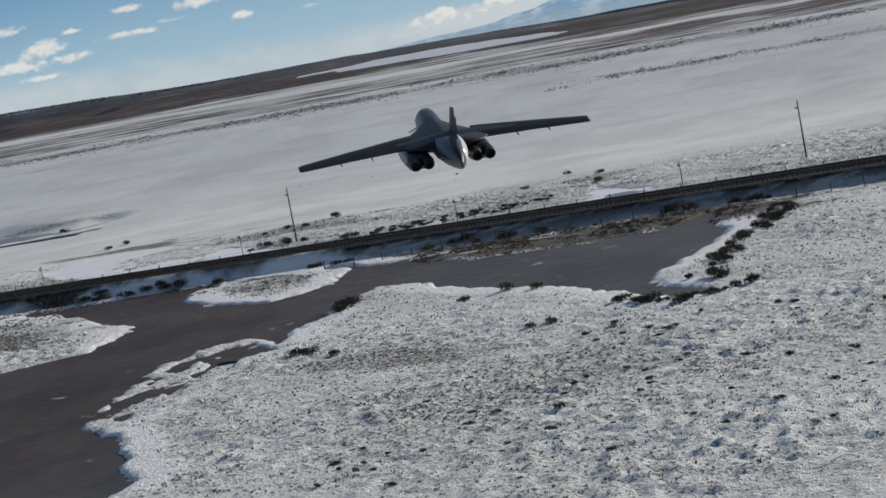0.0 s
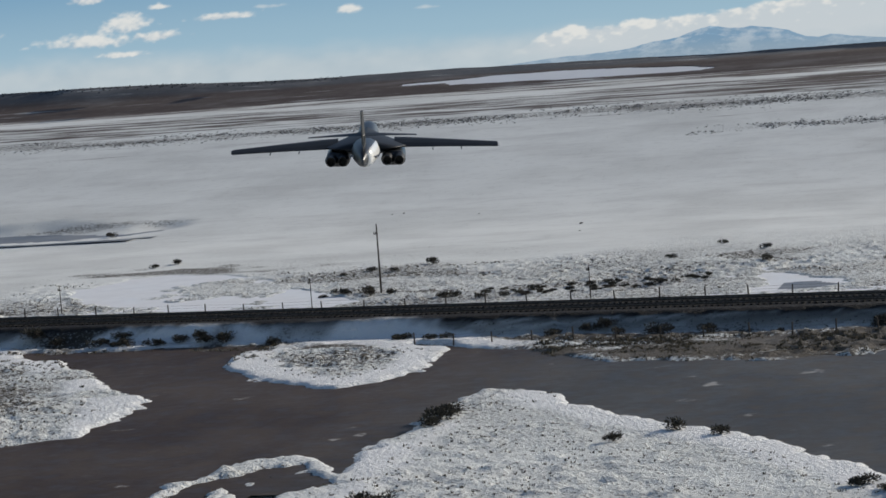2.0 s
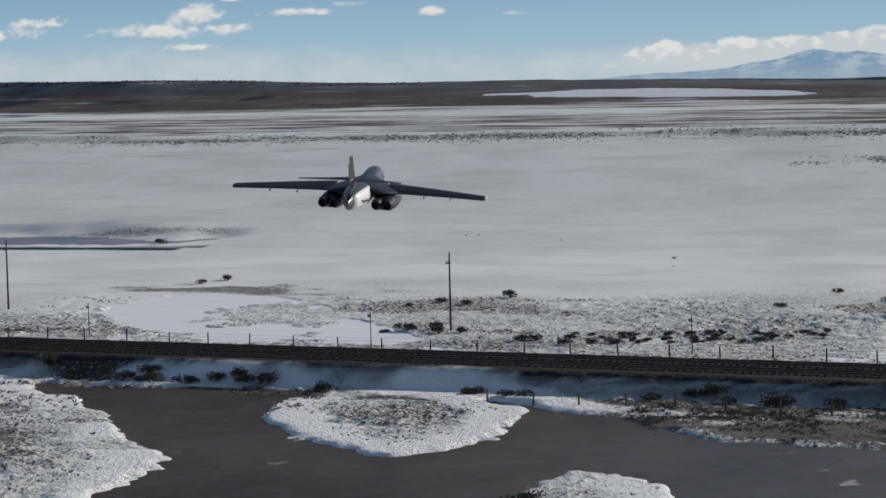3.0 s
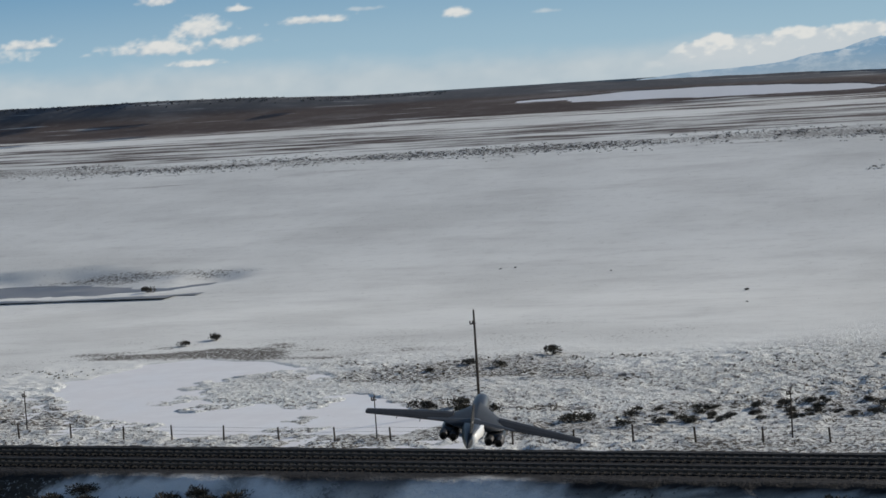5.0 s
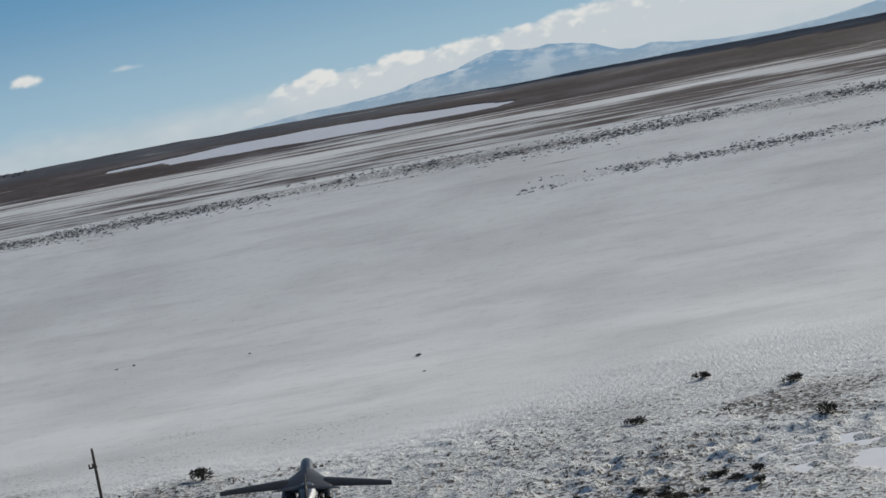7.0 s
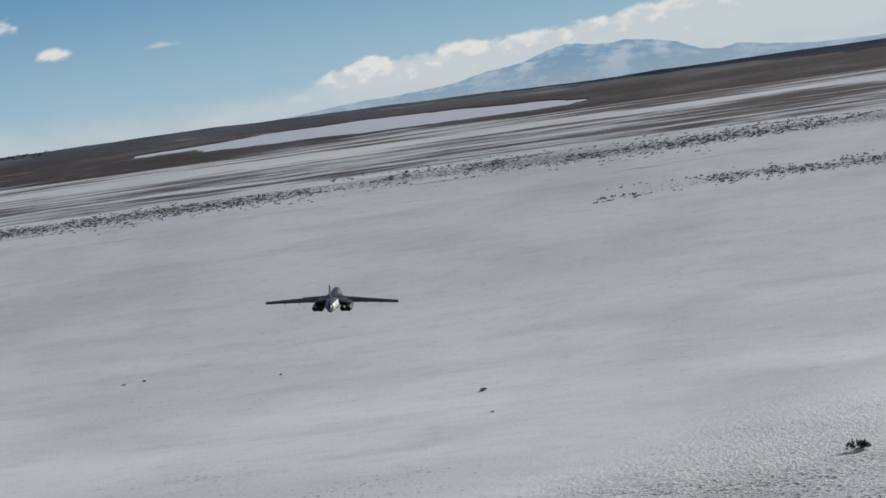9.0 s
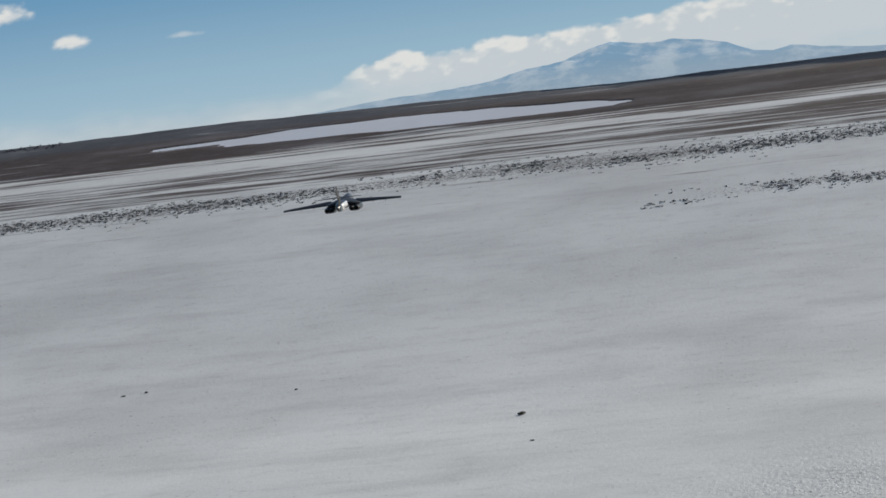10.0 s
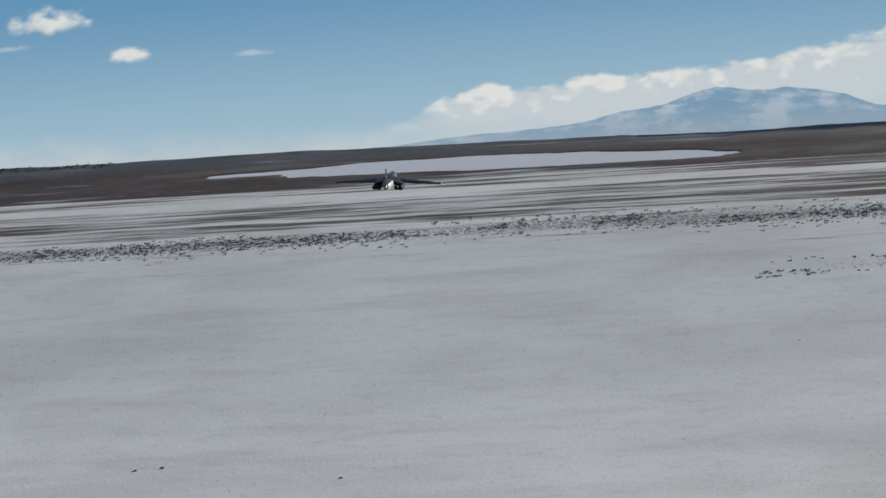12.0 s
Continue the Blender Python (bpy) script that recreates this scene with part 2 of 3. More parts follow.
MUD = [(-78.9, 173.7), (-68.4, 173.7), (-54.4, 171.6), (-43.9, 170.5), (-32, 163), (-22.2, 154.3), (-9, 150.4), (0.8, 152.1), (6.8, 163.6), (8.4, 150.4), (9.8, 138.6), (9.1, 129.7), (8.4, 122.5), (6.2, 118.3),
       (5.5, 112.5), (6.9, 105.4), (10.7, 99.8), (13, 96), (11.6, 93.8), (8.9, 94.4), (4.9, 100), (0.4, 108), (-4.3, 114), (-8, 118.2), (-13, 122.2), (-18.2, 128.4), (-21.6, 134), (-25, 138.7), (-28.2, 138),
       (-29.4, 135), (-29.9, 128), (-30, 118.1), (-30.4, 112), (-29.3, 104.2), (-31.2, 105), (-34.2, 111), (-37.4, 110.5), (-40.4, 102.4), (-40, 89.2), (-39.8, 82.8), (-38.2, 75), (-30, 60.8),
       (-27.9, 55.5), (-23, 44.3), (-24, 28), (-31, 17), (-47, 11), (-66, 16), (-84, 27), (-99, 46), (-108, 72), (-113, 100), (-120, 128), (-122, 158), (-112, 180)]
BANK_WEST = [(-112.5, 180.7), (-91, 181), (-80.5, 167.3), (-77.1, 166.4), (-70.2, 156), (-62.7, 144.8), (-57.5, 139.9), (-57.1, 133.7), (-56.2, 128.4), (-56.5, 123.5), (-59.1, 121.1), (-62, 119), (-79, 110), (-114, 112)]
BANK_MID = [(-58.8, 161.8), (-59, 167.3), (-56, 171.5), (-50.5, 173), (-44.2, 170.1), (-38.2, 164.8), (-37, 151.5), (-39.4, 147.9), (-41.7, 142.6), (-44.5, 143.4), (-49.5, 148), (-54.2, 153.9)]
HOLLOW = [(-37.2, 75.8), (-38.6, 86.1), (-38, 92.9), (-39.2, 101.8), (-36.7, 108.4), (-34, 109), (-29.8, 102.5), (-30.2, 96.5), (-31.8, 92.5), (-33.2, 88), (-33.2, 79.6), (-34, 73)]
ICE_WEST = [(-104, 227), (-107, 235.4), (-103, 238), (-104, 247), (-98.9, 250.5), (-88.8, 245), (-80.5, 235.5), (-84.6, 228.5), (-77.4, 223), (-72.8, 225), (-67.1, 218), (-61.6, 208), (-60.6, 201), (-68, 203.5), (-69.8, 214.6), (-74.4, 212.6), (-75.3, 203), (-80.5, 203), (-84.4, 209.4), (-93, 215)]
ICE_EAST = [(-15, 199), (-14.5, 204.5), (-16.4, 213.5), (-15, 217), (-10.9, 214.5), (-4.4, 203), (-7.8, 199.5), (-10.3, 198.5)]
GREY_EAST = [(-12.2, 201.3), (-12, 206), (-9.5, 207), (-6.4, 203.2), (-8.2, 201), (-10.4, 200)]
POND_FAR = [(-175, 329), (-156.8, 331.8), (-147, 326.9), (-134.4, 319.9), (-130.2, 326.2), (-133, 315), (-144.9, 312.9), (-175, 315.7)]
LAKE = [(-56, 474.6), (-63, 477.5), (-75, 480.6), (-92, 482.6), (-108, 482.8), (-115, 481), (-129, 479.4), (-129, 478.2), (-118, 478.4), (-117, 475.9), (-103, 474.5), (-91, 473.7), (-67, 472.6), (-58, 472.6)]
SCRUB = [(-18.5, 236, 8.5, 11.5, 0.5), (-33.6, 214.2, 15.4, 4.9, 0.42), (-98, 253.4, 18.2, 6.3, 0.9), (-66.5, 238, 21, 9.8, 0.5), (-105, 210, 7, 4.2, 0.7), (-56, 214.5, 8, 3.2, 0.5),
         (10.5, 150.5, 9.8, 9.8, 0.55), (-7, 157.5, 31.5, 4.9, 0.8), (-70, 176.4, 21, 5.6, 0.8), (-14, 84, 11.2, 7, 0.35), (0, 63, 21, 21, 0.2), (-146, 330, 18, 3.4, 0.6), (-77, 143.5, 12.6, 17.5, 0.5), (-8, 158, 24, 8, 1.1), (-48, 160, 11, 11, 0.34), (-28, 160, 12, 7, 0.9), (-92, 160, 12, 12, 0.6), (-88, 250, 42, 26, 0.26), (-112, 214, 26, 16, 0.4), (-40, 236, 26, 16, 0.22)]


POND_Z = 0.66


def rail_y(x):
    return 174.65 - 0.115 * x


def rise(y):
    """The plain tilts up to a low crest behind the lake and falls away beyond it."""
    crest = np.clip((y - 468) / 26, 0, 1) * 4.2 - 8.0 * step(y, 497, 590)
    return 18.9 * step(y, 294, 490) + crest


def terrain(x, y):
    """Height of the plain, and how much scrub, bare marsh, ballast and painted bank shade there is."""
    base = rise(y) + np.interp(x, [-260, -200, -165, -105, -60, -20], [2.2, 1.6, 0.25, 0.0, -0.8, -0.8]) * step(y, 480, 493)
    y_calm = y - 26 * step(x, -52, -26)
    calm = 1 - 0.74 * step(y_calm + 20 * fbm(x / 30, y / 30, 3), 215, 262)
    seen = step(x, -150, -120) * (1 - step(x, 28, 60)) * step(y, -10, 12) * (1 - step(y, 238, 264))
    rough = 0.62 + 0.9 * np.clip(fbm(x / 16, y / 16, 3) + 0.15, -0.4, 0.6)
    relief = calm * (seen * rough * 0.46 * np.maximum(fbm(x / 0.95, y / 0.95, 3), -0.22) + 0.20 * fbm(x / 9, y / 9, 3))
    relief = relief + 0.12 * fbm(x / 42, y / 42, 3) * (1 - step(y, 400, 450))
    s = outline(x, y, MUD)
    for bank in (BANK_WEST, BANK_MID):
        s = np.minimum(s, -outline(x, y, bank))
    snow_patch = 6.5 * np.maximum(fbm(x / 3.0 + 3, y / 6.5, 4) + 0.02, 0)
    s = np.maximum(s, np.minimum(outline(x, y, HOLLOW) + 0.5, 1.6) - snow_patch + 1.6 * fbm(x / 1.6, y / 3.2, 4))
    shore = s + 1.5 * fbm(x / 3.5, y / 4.5, 4) + 0.7 * fbm(x / 0.9, y / 0.9, 2)
    rim = step(-np.abs(shore + 1.5), -2.9, -1.1) * step(fbm(x / 9 + 7, y / 9, 3) + 0.03 * np.minimum(s + 3, 0), -0.36, -0.1)
    rim = rim * (1 - step(y, 146, 152) * step(x, -34, -27))
    rim = rim * (1 - 0.75 * step(outline(x, y, HOLLOW), -3.0, -0.5))
    lane = np.abs((x - 8.7) * 0.89 - (y - 50.2) * 0.45 + 0.4 * np.sin(y / 9))
    rim = np.maximum(rim, 0.55 * step(-lane, -1.0, -0.3) * step(y, 36, 46) * (1 - step(y, 76, 84)) * step(fbm(x / 3, y / 3, 3), -0.3, 0.1))
    h = relief * (1 - 0.85 * rim) + 0.08 * rim
    wet = step(shore, -0.5, 1.0)
    h = h * (1 - wet) - 0.4 * wet
    clear = rim
    for ice in (ICE_WEST, ICE_EAST, POND_FAR):
        d = outline(x, y, ice) + 2.6 * fbm(x / 7, y / 4.5, 5, 0.6)
        if ice is ICE_WEST:
            d = np.minimum(d, 8 * (np.hypot((x + 81) / 10, (y - 228) / 10.5) - 1) + 7 * fbm(x / 5, y / 3.5, 4))
        w = step(d, -0.7, 0.7)
        clear = np.maximum(clear, step(d, -1.5, 0))
        h = h * (1 - w) - 0.3 * w
        if ice is POND_FAR:
            level = step(d, -7, -0.5)
            base = base * (1 - level) + POND_Z * level
    h = h * (1 - step(y, 430, 470))
    h = h - 0.25 * step(outline(x, y, LAKE) + 1.1 * fbm(x / 7, y / 1.6, 4), -0.5, 0.5)
    h = h + 0.35 * step(y, 488, 493) * np.maximum(fbm(x / 11, y / 5, 4), -0.1)
    # rail bank: steep near side, low far side
    v = y - rail_y(x) + 0.5 * fbm(x / 2.2, y / 2.2, 3)
    bank = np.where(v < 0, step(v, -8.1, -4.9), 1 - step(v, 4.9, 8.4))
    h = h * (1 - bank) + (1.75 + 0.05 * fbm(x / 0.6, y / 0.6, 2)) * bank
    h = h + 0.3 * step(-np.abs(v + 10.8), -2.2, 0.0) * (0.5 + fbm(x / 2.8, y / 2.8, 3))
    scrub = np.zeros(x.shape)
    for cx, cy, rx, ry, amount in SCRUB:
        r = np.hypot((x - cx) / rx, (y - cy) / ry) + 0.9 * fbm(x / 6.3, y / 4.2, 4)
        scrub = np.maximum(scrub, amount * step(-r, -1.2, -0.3))
    scrub = np.maximum(scrub, 0.28 * step(v, 8, 11) * (1 - step(y + 14 * fbm(x / 25, y / 25, 3), 214, 244)) * (1 + 1.2 * fbm(x / 9, y / 7, 3)))
    line = 418.6 + 4.2 * fbm(x / 42, y * 0, 3)
    scrub = np.maximum(scrub, 0.62 * step(-np.abs(y - line), -7, -1))
    line = 389 + 3.5 * fbm(x / 28, y * 0 + 3, 3)
    scrub = np.maximum(scrub, 0.55 * step(-np.abs(y - line), -4, -0.7) * step(x, -52, -32))
    scrub = scrub + 0.10 * step(y, 10, 20) * (1 - step(v, -14, -9)) * (1 + 1.6 * fbm(x / 14, y / 14, 3))
    scrub = np.maximum(scrub, 0.8 * step(v, -15, -12) * (1 - step(v, -9, -8)) * step(fbm(x / 7, y / 3, 3), -0.25, 0.15))
    scrub = scrub * (1 - 0.92 * clear)
    marsh = 0.33 * step(y, 421, 430) + 0.16 * step(x, -75, -35) * step(y, 415, 440) - 0.7 * (1 - step(y, 330, 418))
    marsh = marsh + 0.36 * step(y + 5 * fbm(x / 40, y / 9, 4) + 2.0 * step(-x, 105, 145), 467, 471)
    marsh = marsh - 0.5 * step(-np.abs(y - 453 - 5 * fbm(x / 35, y * 0, 2)), -6, 0)
    # ballast on top; on the near slope soil streaks plus its shade as dark colour
    stone_and_shade = step(-np.abs(v), -6.0, -5.2) + 0.9 * step(v, -9.4, -5.6) * (1 - step(v, -5, 0)) * (0.6 + 0.4 * step(fbm(x / 5.0, y / 0.7, 4), -0.3, 0.1))
    stone_and_shade = stone_and_shade + 0.55 * step(-np.abs(v + 9.6 + 0.8 * fbm(x / 5, y / 5, 3)), -1.1, -0.2)
    stone_and_shade = np.clip(stone_and_shade, 0, 1)
    return base + h, scrub, marsh, stone_and_shade, calm, rim


def spaced(*runs):
    """Coordinates that go on from run to run, each (end, step)."""
    out = [runs[0][0]]
    for end, gap in runs[1:]:
        n = max(1, int(round(abs(end - out[-1]) / gap)))
        out += list(np.linspace(out[-1], end, n + 1)[1:])
    return np.array(out)


def build_ground():
    xs = spaced((-4800, 0), (-1200, 400), (-350, 30), (-180, 4), (-115, 1.4), (28, 0.30), (62, 1.4), (210, 10), (1200, 150), (4800, 600))
    ys = spaced((-4800, 0), (-600, 600), (-80, 50), (10, 4), (150, 0.34), (264, 0.28), (294, 0.6), (390, 1.4), (465, 1.1), (497, 0.45), (520, 2), (800, 8), (1400, 30), (1900, 100), (4900, 250))
    gx, gy = np.meshgrid(xs, ys)
    z, scrub, marsh, stone_and_shade, grain, rim = terrain(gx, gy)
    nx, ny = len(xs), len(ys)
    me = bpy.data.meshes.new("ground")
    co = np.stack([gx, gy, z], -1).reshape(-1, 3).astype(np.float32)
    i = (np.arange(ny - 1)[:, None] * nx + np.arange(nx - 1)[None]).ravel()
    quads = np.stack([i, i + 1, i + nx + 1, i + nx], 1).astype(np.int32)
    me.vertices.add(len(co))
    me.vertices.foreach_set("co", co.ravel())
    me.loops.add(quads.size)
    me.loops.foreach_set("vertex_index", quads.ravel())
    me.polygons.add(len(quads))
    me.polygons.foreach_set("loop_start", np.arange(0, quads.size, 4, dtype=np.int32))
    me.polygons.foreach_set("use_smooth", np.ones(len(quads), bool))
    me.update(calc_edges=True)
    for name, values in (("scrub", scrub), ("marsh", marsh), ("ballast", stone_and_shade), ("grain", grain), ("drift", rim)):
        a = me.attributes.new(name, "FLOAT", "POINT")
        a.data.foreach_set("value", values.ravel().astype(np.float32))
    me.materials.append(M_GROUND)
    return tagged(new("ground", me), "flat plain of thin snow over dry grass and marsh", "ground", kind="structure")


def height(x, y):
    return float(terrain(np.array([float(x)]), np.array([float(y)]))[0][0])


ground = build_ground()


def trimmed_sheet(name, poly, z, mat, label, category, margin=5.0, res=3.0, tilted=False):
    """A sheet of small squares within reach of an outline, level or on the plain's tilt."""
    xs, ys = [p[0] for p in poly], [p[1] for p in poly]
    gx = np.arange(min(xs) - margin, max(xs) + margin + res, res)
    gy = np.arange(min(ys) - margin, max(ys) + margin + res, res)
    mx, my = np.meshgrid(gx, gy)
    keep = outline(mx, my, poly) > -margin
    verts, faces, index = [], [], {}

    def at(i, j):
        if (i, j) not in index:
            index[i, j] = len(verts)
            verts.append((gx[i], gy[j], z + (float(rise(gy[j])) if tilted else 0.0)))
        return index[i, j]

    for j in range(len(gy) - 1):
        for i in range(len(gx) - 1):
            if keep[j, i] or keep[j + 1, i] or keep[j, i + 1] or keep[j + 1, i + 1]:
                faces.append((at(i, j), at(i + 1, j), at(i + 1, j + 1), at(i, j + 1)))
    return tagged(new(name, mesh_of(name, verts, faces, mat)), label, category, kind="structure")


trimmed_sheet("mud_flat", MUD, -0.18, M_MUD, "dark brown and grey frozen mud flat beside the railway", "mud flat")
trimmed_sheet("frozen_pond", ICE_WEST, -0.1, M_SNOW_ICE, "white snow-covered frozen pond beyond the railway", "pond")
trimmed_sheet("frozen_pond", ICE_EAST, -0.1, M_SNOW_ICE, "small white frozen pond beside the fence", "pond")
trimmed_sheet("frozen_pond", GREY_EAST, -0.085, M_GREY_ICE, "bare grey ice in the small pond beside the fence", "pond", 0.0, 0.5)
trimmed_sheet("frozen_pond", POND_FAR, POND_Z - 0.08, M_GREY_ICE, "narrow grey frozen pond on the snowy plain", "pond")
trimmed_sheet("lake", LAKE, -0.12, M_LAKE, "long white frozen lake below the mountains", "lake", 2.0, 1.0, True)


# ---------------------------------------------------------------- distance
def build_mountain():
    px = [-190, -150, -112, -97, -86, -80, -74, -68, -64, -60, -55, -51, -46, -42, -38, -35, -32, -27, -20, -10, 0, 14, 40, 90]
    pz = [22.4, 22.7, 23.0, 24.2, 24.5, 25.0, 26.2, 26.9, 28.3, 28.9, 28.2, 28.3, 27.5, 26.6, 24.9, 24.5, 25.1, 24.2, 23.3, 23.0, 23.6, 25.4, 26.0, 25.0]
    gx = np.arange(-190, 90, 0.35)
    gy = np.arange(0, 1.001, 0.035)
    mx, my = np.meshgrid(gx, gy)
    crest = np.interp(mx, px, pz) - 22.2
    ridge = np.clip(1 - np.abs(my - 0.62) / 0.62, 0, 1) ** 0.8
    spur = fbm(mx / 4.5, my * 5, 5)
    z = 21.6 + (crest + 0.6) * ridge * (1 + 0.30 * spur * (1 - step(-np.abs(my - 0.62), -0.16, 0)) + 0.05 * fbm(mx / 2.5, my * 0, 3))
    front = 1.5 * step(-np.abs(my - 0.22), -0.18, 0) * np.clip(0.75 + 1.3 * fbm(mx / 9, my * 2, 4), 0, 2) * step(mx, -92, -68)
    z = z + front * (1 - step(mx, -30, -18))
    y = 498 + 13 * my
    n = len(gx)
    verts = np.stack([mx, y, z], -1).reshape(-1, 3).tolist()
    faces = [(j * n + i, j * n + i + 1, (j + 1) * n + i + 1, (j + 1) * n + i) for j in range(len(gy) - 1) for i in range(n - 1)]
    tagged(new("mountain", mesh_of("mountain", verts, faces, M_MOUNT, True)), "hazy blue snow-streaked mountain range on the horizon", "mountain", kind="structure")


def build_backdrop():
    """The low sky before the camera, pale with haze along the horizon, on one far sheet."""
    k = 1.954
    gx, gz = np.arange(-1300, 500, 2.9), np.arange(6, 215, 1.4)
    mx, mz = np.meshgrid(gx, gz)
    x, z = (mx + 12.6) / k - 18, (mz - 25.8) / k + 36.8          # the plan at the nearer scale
    n1 = fbm(x / 4.2, z / 2.8, 5)
    n2 = fbm(x / 11 + 5, z / 5, 4)
    cover, lit = np.zeros(x.shape), np.zeros(x.shape)
    # low pale haze along the horizon
    hz = np.interp(x, [-400, -330, -250, -150, 80], [46, 45, 43, 42, 41]) + 1.6 * n2 + 0.5 * n1
    haze = step(hz - z, -4.0, 6.0) * 0.62
    lit = np.where(haze > cover, 0.52 + 0.25 * n2 + 0.1 * n1, lit)
    cover = np.maximum(cover, haze)
    fade = step(mx, -1300, -1180) * (1 - step(mx, 390, 500)) * (1 - step(mz, 170, 212))
    n = len(gx)
    verts = np.stack([mx, np.full(mx.shape, 1400.0), mz], -1).reshape(-1, 3).tolist()
    faces = [(j * n + i, j * n + i + 1, (j + 1) * n + i + 1, (j + 1) * n + i) for j in range(len(gz) - 1) for i in range(n - 1)]
    me = mesh_of("backdrop", verts, faces, M_SKY, True)
    for name, values in (("cover", cover), ("lit", np.clip(lit, 0, 1)), ("solid", fade)):
        a = me.attributes.new(name, "FLOAT", "POINT")
        a.data.foreach_set("value", values.ravel().astype(np.float32))
    tagged(new("backdrop", me), "pale blue winter sky with haze along the horizon", "sky", kind="structure")


def build_clouds():
    """Cumulus and a low bank of cloud over the mountains, clear between them."""
    gx, gz = np.arange(-290, 70, 0.42), np.arange(19, 56, 0.2)
    x, z = np.meshgrid(gx, gz)
    puffs = [(-151, 39.8, 4.2, 1.8), (-185, 40.4, 11.0, 1.5), (-164, 45.4, 8.0, 3.2), (-211, 40.0, 9.0, 4.0), (-222, 36.4, 17.0, 3.2), (-203, 37.0, 9.0, 2.0), (-214, 32.8, 10.0, 1.4),
             (-131, 38.8, 3.8, 0.85), (-184, 47.4, 6.0, 1.6), (-221, 47.2, 7.0, 2.0), (-202, 44.2, 4.0, 1.3), (-254, 39.6, 11.0, 1.9), (-268, 36.4, 17.0, 3.0), (-172, 42.2, 4.5, 0.8)]
    n1 = fbm(x / 2.1, z / 1.3, 5)
    n2 = fbm(x / 6 + 5, z / 2.6, 4)
    cover, lit = np.zeros(x.shape), np.zeros(x.shape)
    for cx, cz, rx, rz in puffs:
        d = 1 - np.hypot((x - cx) / rx, (z - cz) / (rz * np.where(z > cz, 1.0, 0.55))) + 0.5 * n1 + 0.3 * n2
        c = step(d, 0.05, 0.75) * (0.92 if rz > 0.9 else 0.4)
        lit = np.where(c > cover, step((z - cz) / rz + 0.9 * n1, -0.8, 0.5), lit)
        cover = np.maximum(cover, c)
    top = np.interp(x, [-118, -108, -102, -96, -90, -84, -74, -60, -46, -36, -24, -8, 20, 60], [24.0, 27.6, 30.6, 31.6, 31.3, 31.2, 32.0, 32.6, 34.0, 35.4, 35.6, 36.6, 38.5, 40.0]) + 1.5 * n2 + 0.8 * n1
    bank = step(top - z, -0.15, 1.0) * step(x + 5 * n2, -112, -99) * (0.55 + 0.45 * step(z - 22.5 + 1.5 * n2, 1.0, 4.0))
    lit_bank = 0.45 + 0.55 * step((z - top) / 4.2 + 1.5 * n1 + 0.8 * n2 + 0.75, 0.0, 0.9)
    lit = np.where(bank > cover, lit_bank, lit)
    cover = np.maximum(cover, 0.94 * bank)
    fade = step(x, -290, -270) * (1 - step(x, 50, 70)) * (1 - step(z, 49, 55.5))
    n = len(gx)
    verts = np.stack([x, np.full(x.shape, 514.0), z], -1).reshape(-1, 3).tolist()
    keep = cover > 0.004
    keep = keep[:-1, :-1] | keep[1:, :-1] | keep[:-1, 1:] | keep[1:, 1:]
    faces = [(j * n + i, j * n + i + 1, (j + 1) * n + i + 1, (j + 1) * n + i) for j, i in np.argwhere(keep).tolist()]
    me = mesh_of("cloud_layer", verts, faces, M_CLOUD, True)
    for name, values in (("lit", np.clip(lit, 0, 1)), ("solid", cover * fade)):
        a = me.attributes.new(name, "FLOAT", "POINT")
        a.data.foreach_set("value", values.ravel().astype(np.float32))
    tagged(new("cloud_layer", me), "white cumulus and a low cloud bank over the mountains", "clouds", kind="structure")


build_mountain()
build_backdrop()
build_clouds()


# ---------------------------------------------------------------- railway, fences, poles
def build_track(dy, label):
    track = tagged(new("railway_track"), label, "railway track", "railway tracks")
    profile = [(-0.075, 1.86), (0.075, 1.86), (0.075, 1.872), (0.015, 1.885), (0.015, 1.975), (0.035, 1.985), (0.035, 2.02), (-0.035, 2.02), (-0.035, 1.985), (-0.015, 1.975), (-0.015, 1.885), (-0.075, 1.872)]
    for off in (-0.7175, 0.7175):
        bm = loft([[(x, rail_y(x) + dy + off + w, z) for w, z in profile] for x in (-300, 210)])
        part("rail", bm, M_STEEL, track)
    verts, faces = [], []
    rnd = random.Random(int(dy * 10))
    for k in range(int(300 / 0.6)):
        x = -210 + 0.6 * k + rnd.uniform(-0.04, 0.04)
        y, l, w, z = rail_y(x) + dy + rnd.uniform(-0.05, 0.05), 1.3, 0.11, 1.86
        b = len(verts)
        verts += [(x + sx * w, y + sy * l, 1.6 if sz < 0 else z) for sz in (-1, 1) for sx, sy in ((-1, -1), (1, -1), (1, 1), (-1, 1))]
        faces += [(b + 4, b + 5, b + 6, b + 7), (b, b + 1, b + 5, b + 4), (b + 1, b + 2, b + 6, b + 5), (b + 2, b + 3, b + 7, b + 6), (b + 3, b, b + 4, b + 7)]
    ob = new("sleeper_bed", mesh_of("sleeper_bed", verts, faces, M_TIE))
    ob.parent = track
    ob["kind"] = "stuff"


build_track(-2.15, "steel railway track on dark ballast, near side of the bank")
build_track(2.15, "steel railway track on dark ballast, far side of the bank")


def tapered(bm, r0, r1, h, seg=8, z0=0.0, lean=0.0):
    rings = []
    for z, r in ((z0, r0), (z0 + h * 0.97, r1), (z0 + h, r1 * 0.75)):
        rings.append([bm.verts.new((r * math.cos(2 * math.pi * i / seg) + lean * (z - z0), r * math.sin(2 * math.pi * i / seg), z)) for i in range(seg)])
    for a, b in zip(rings, rings[1:]):
        for i in range(seg):
            bm.faces.new((a[i], a[(i + 1) % seg], b[(i + 1) % seg], b[i]))
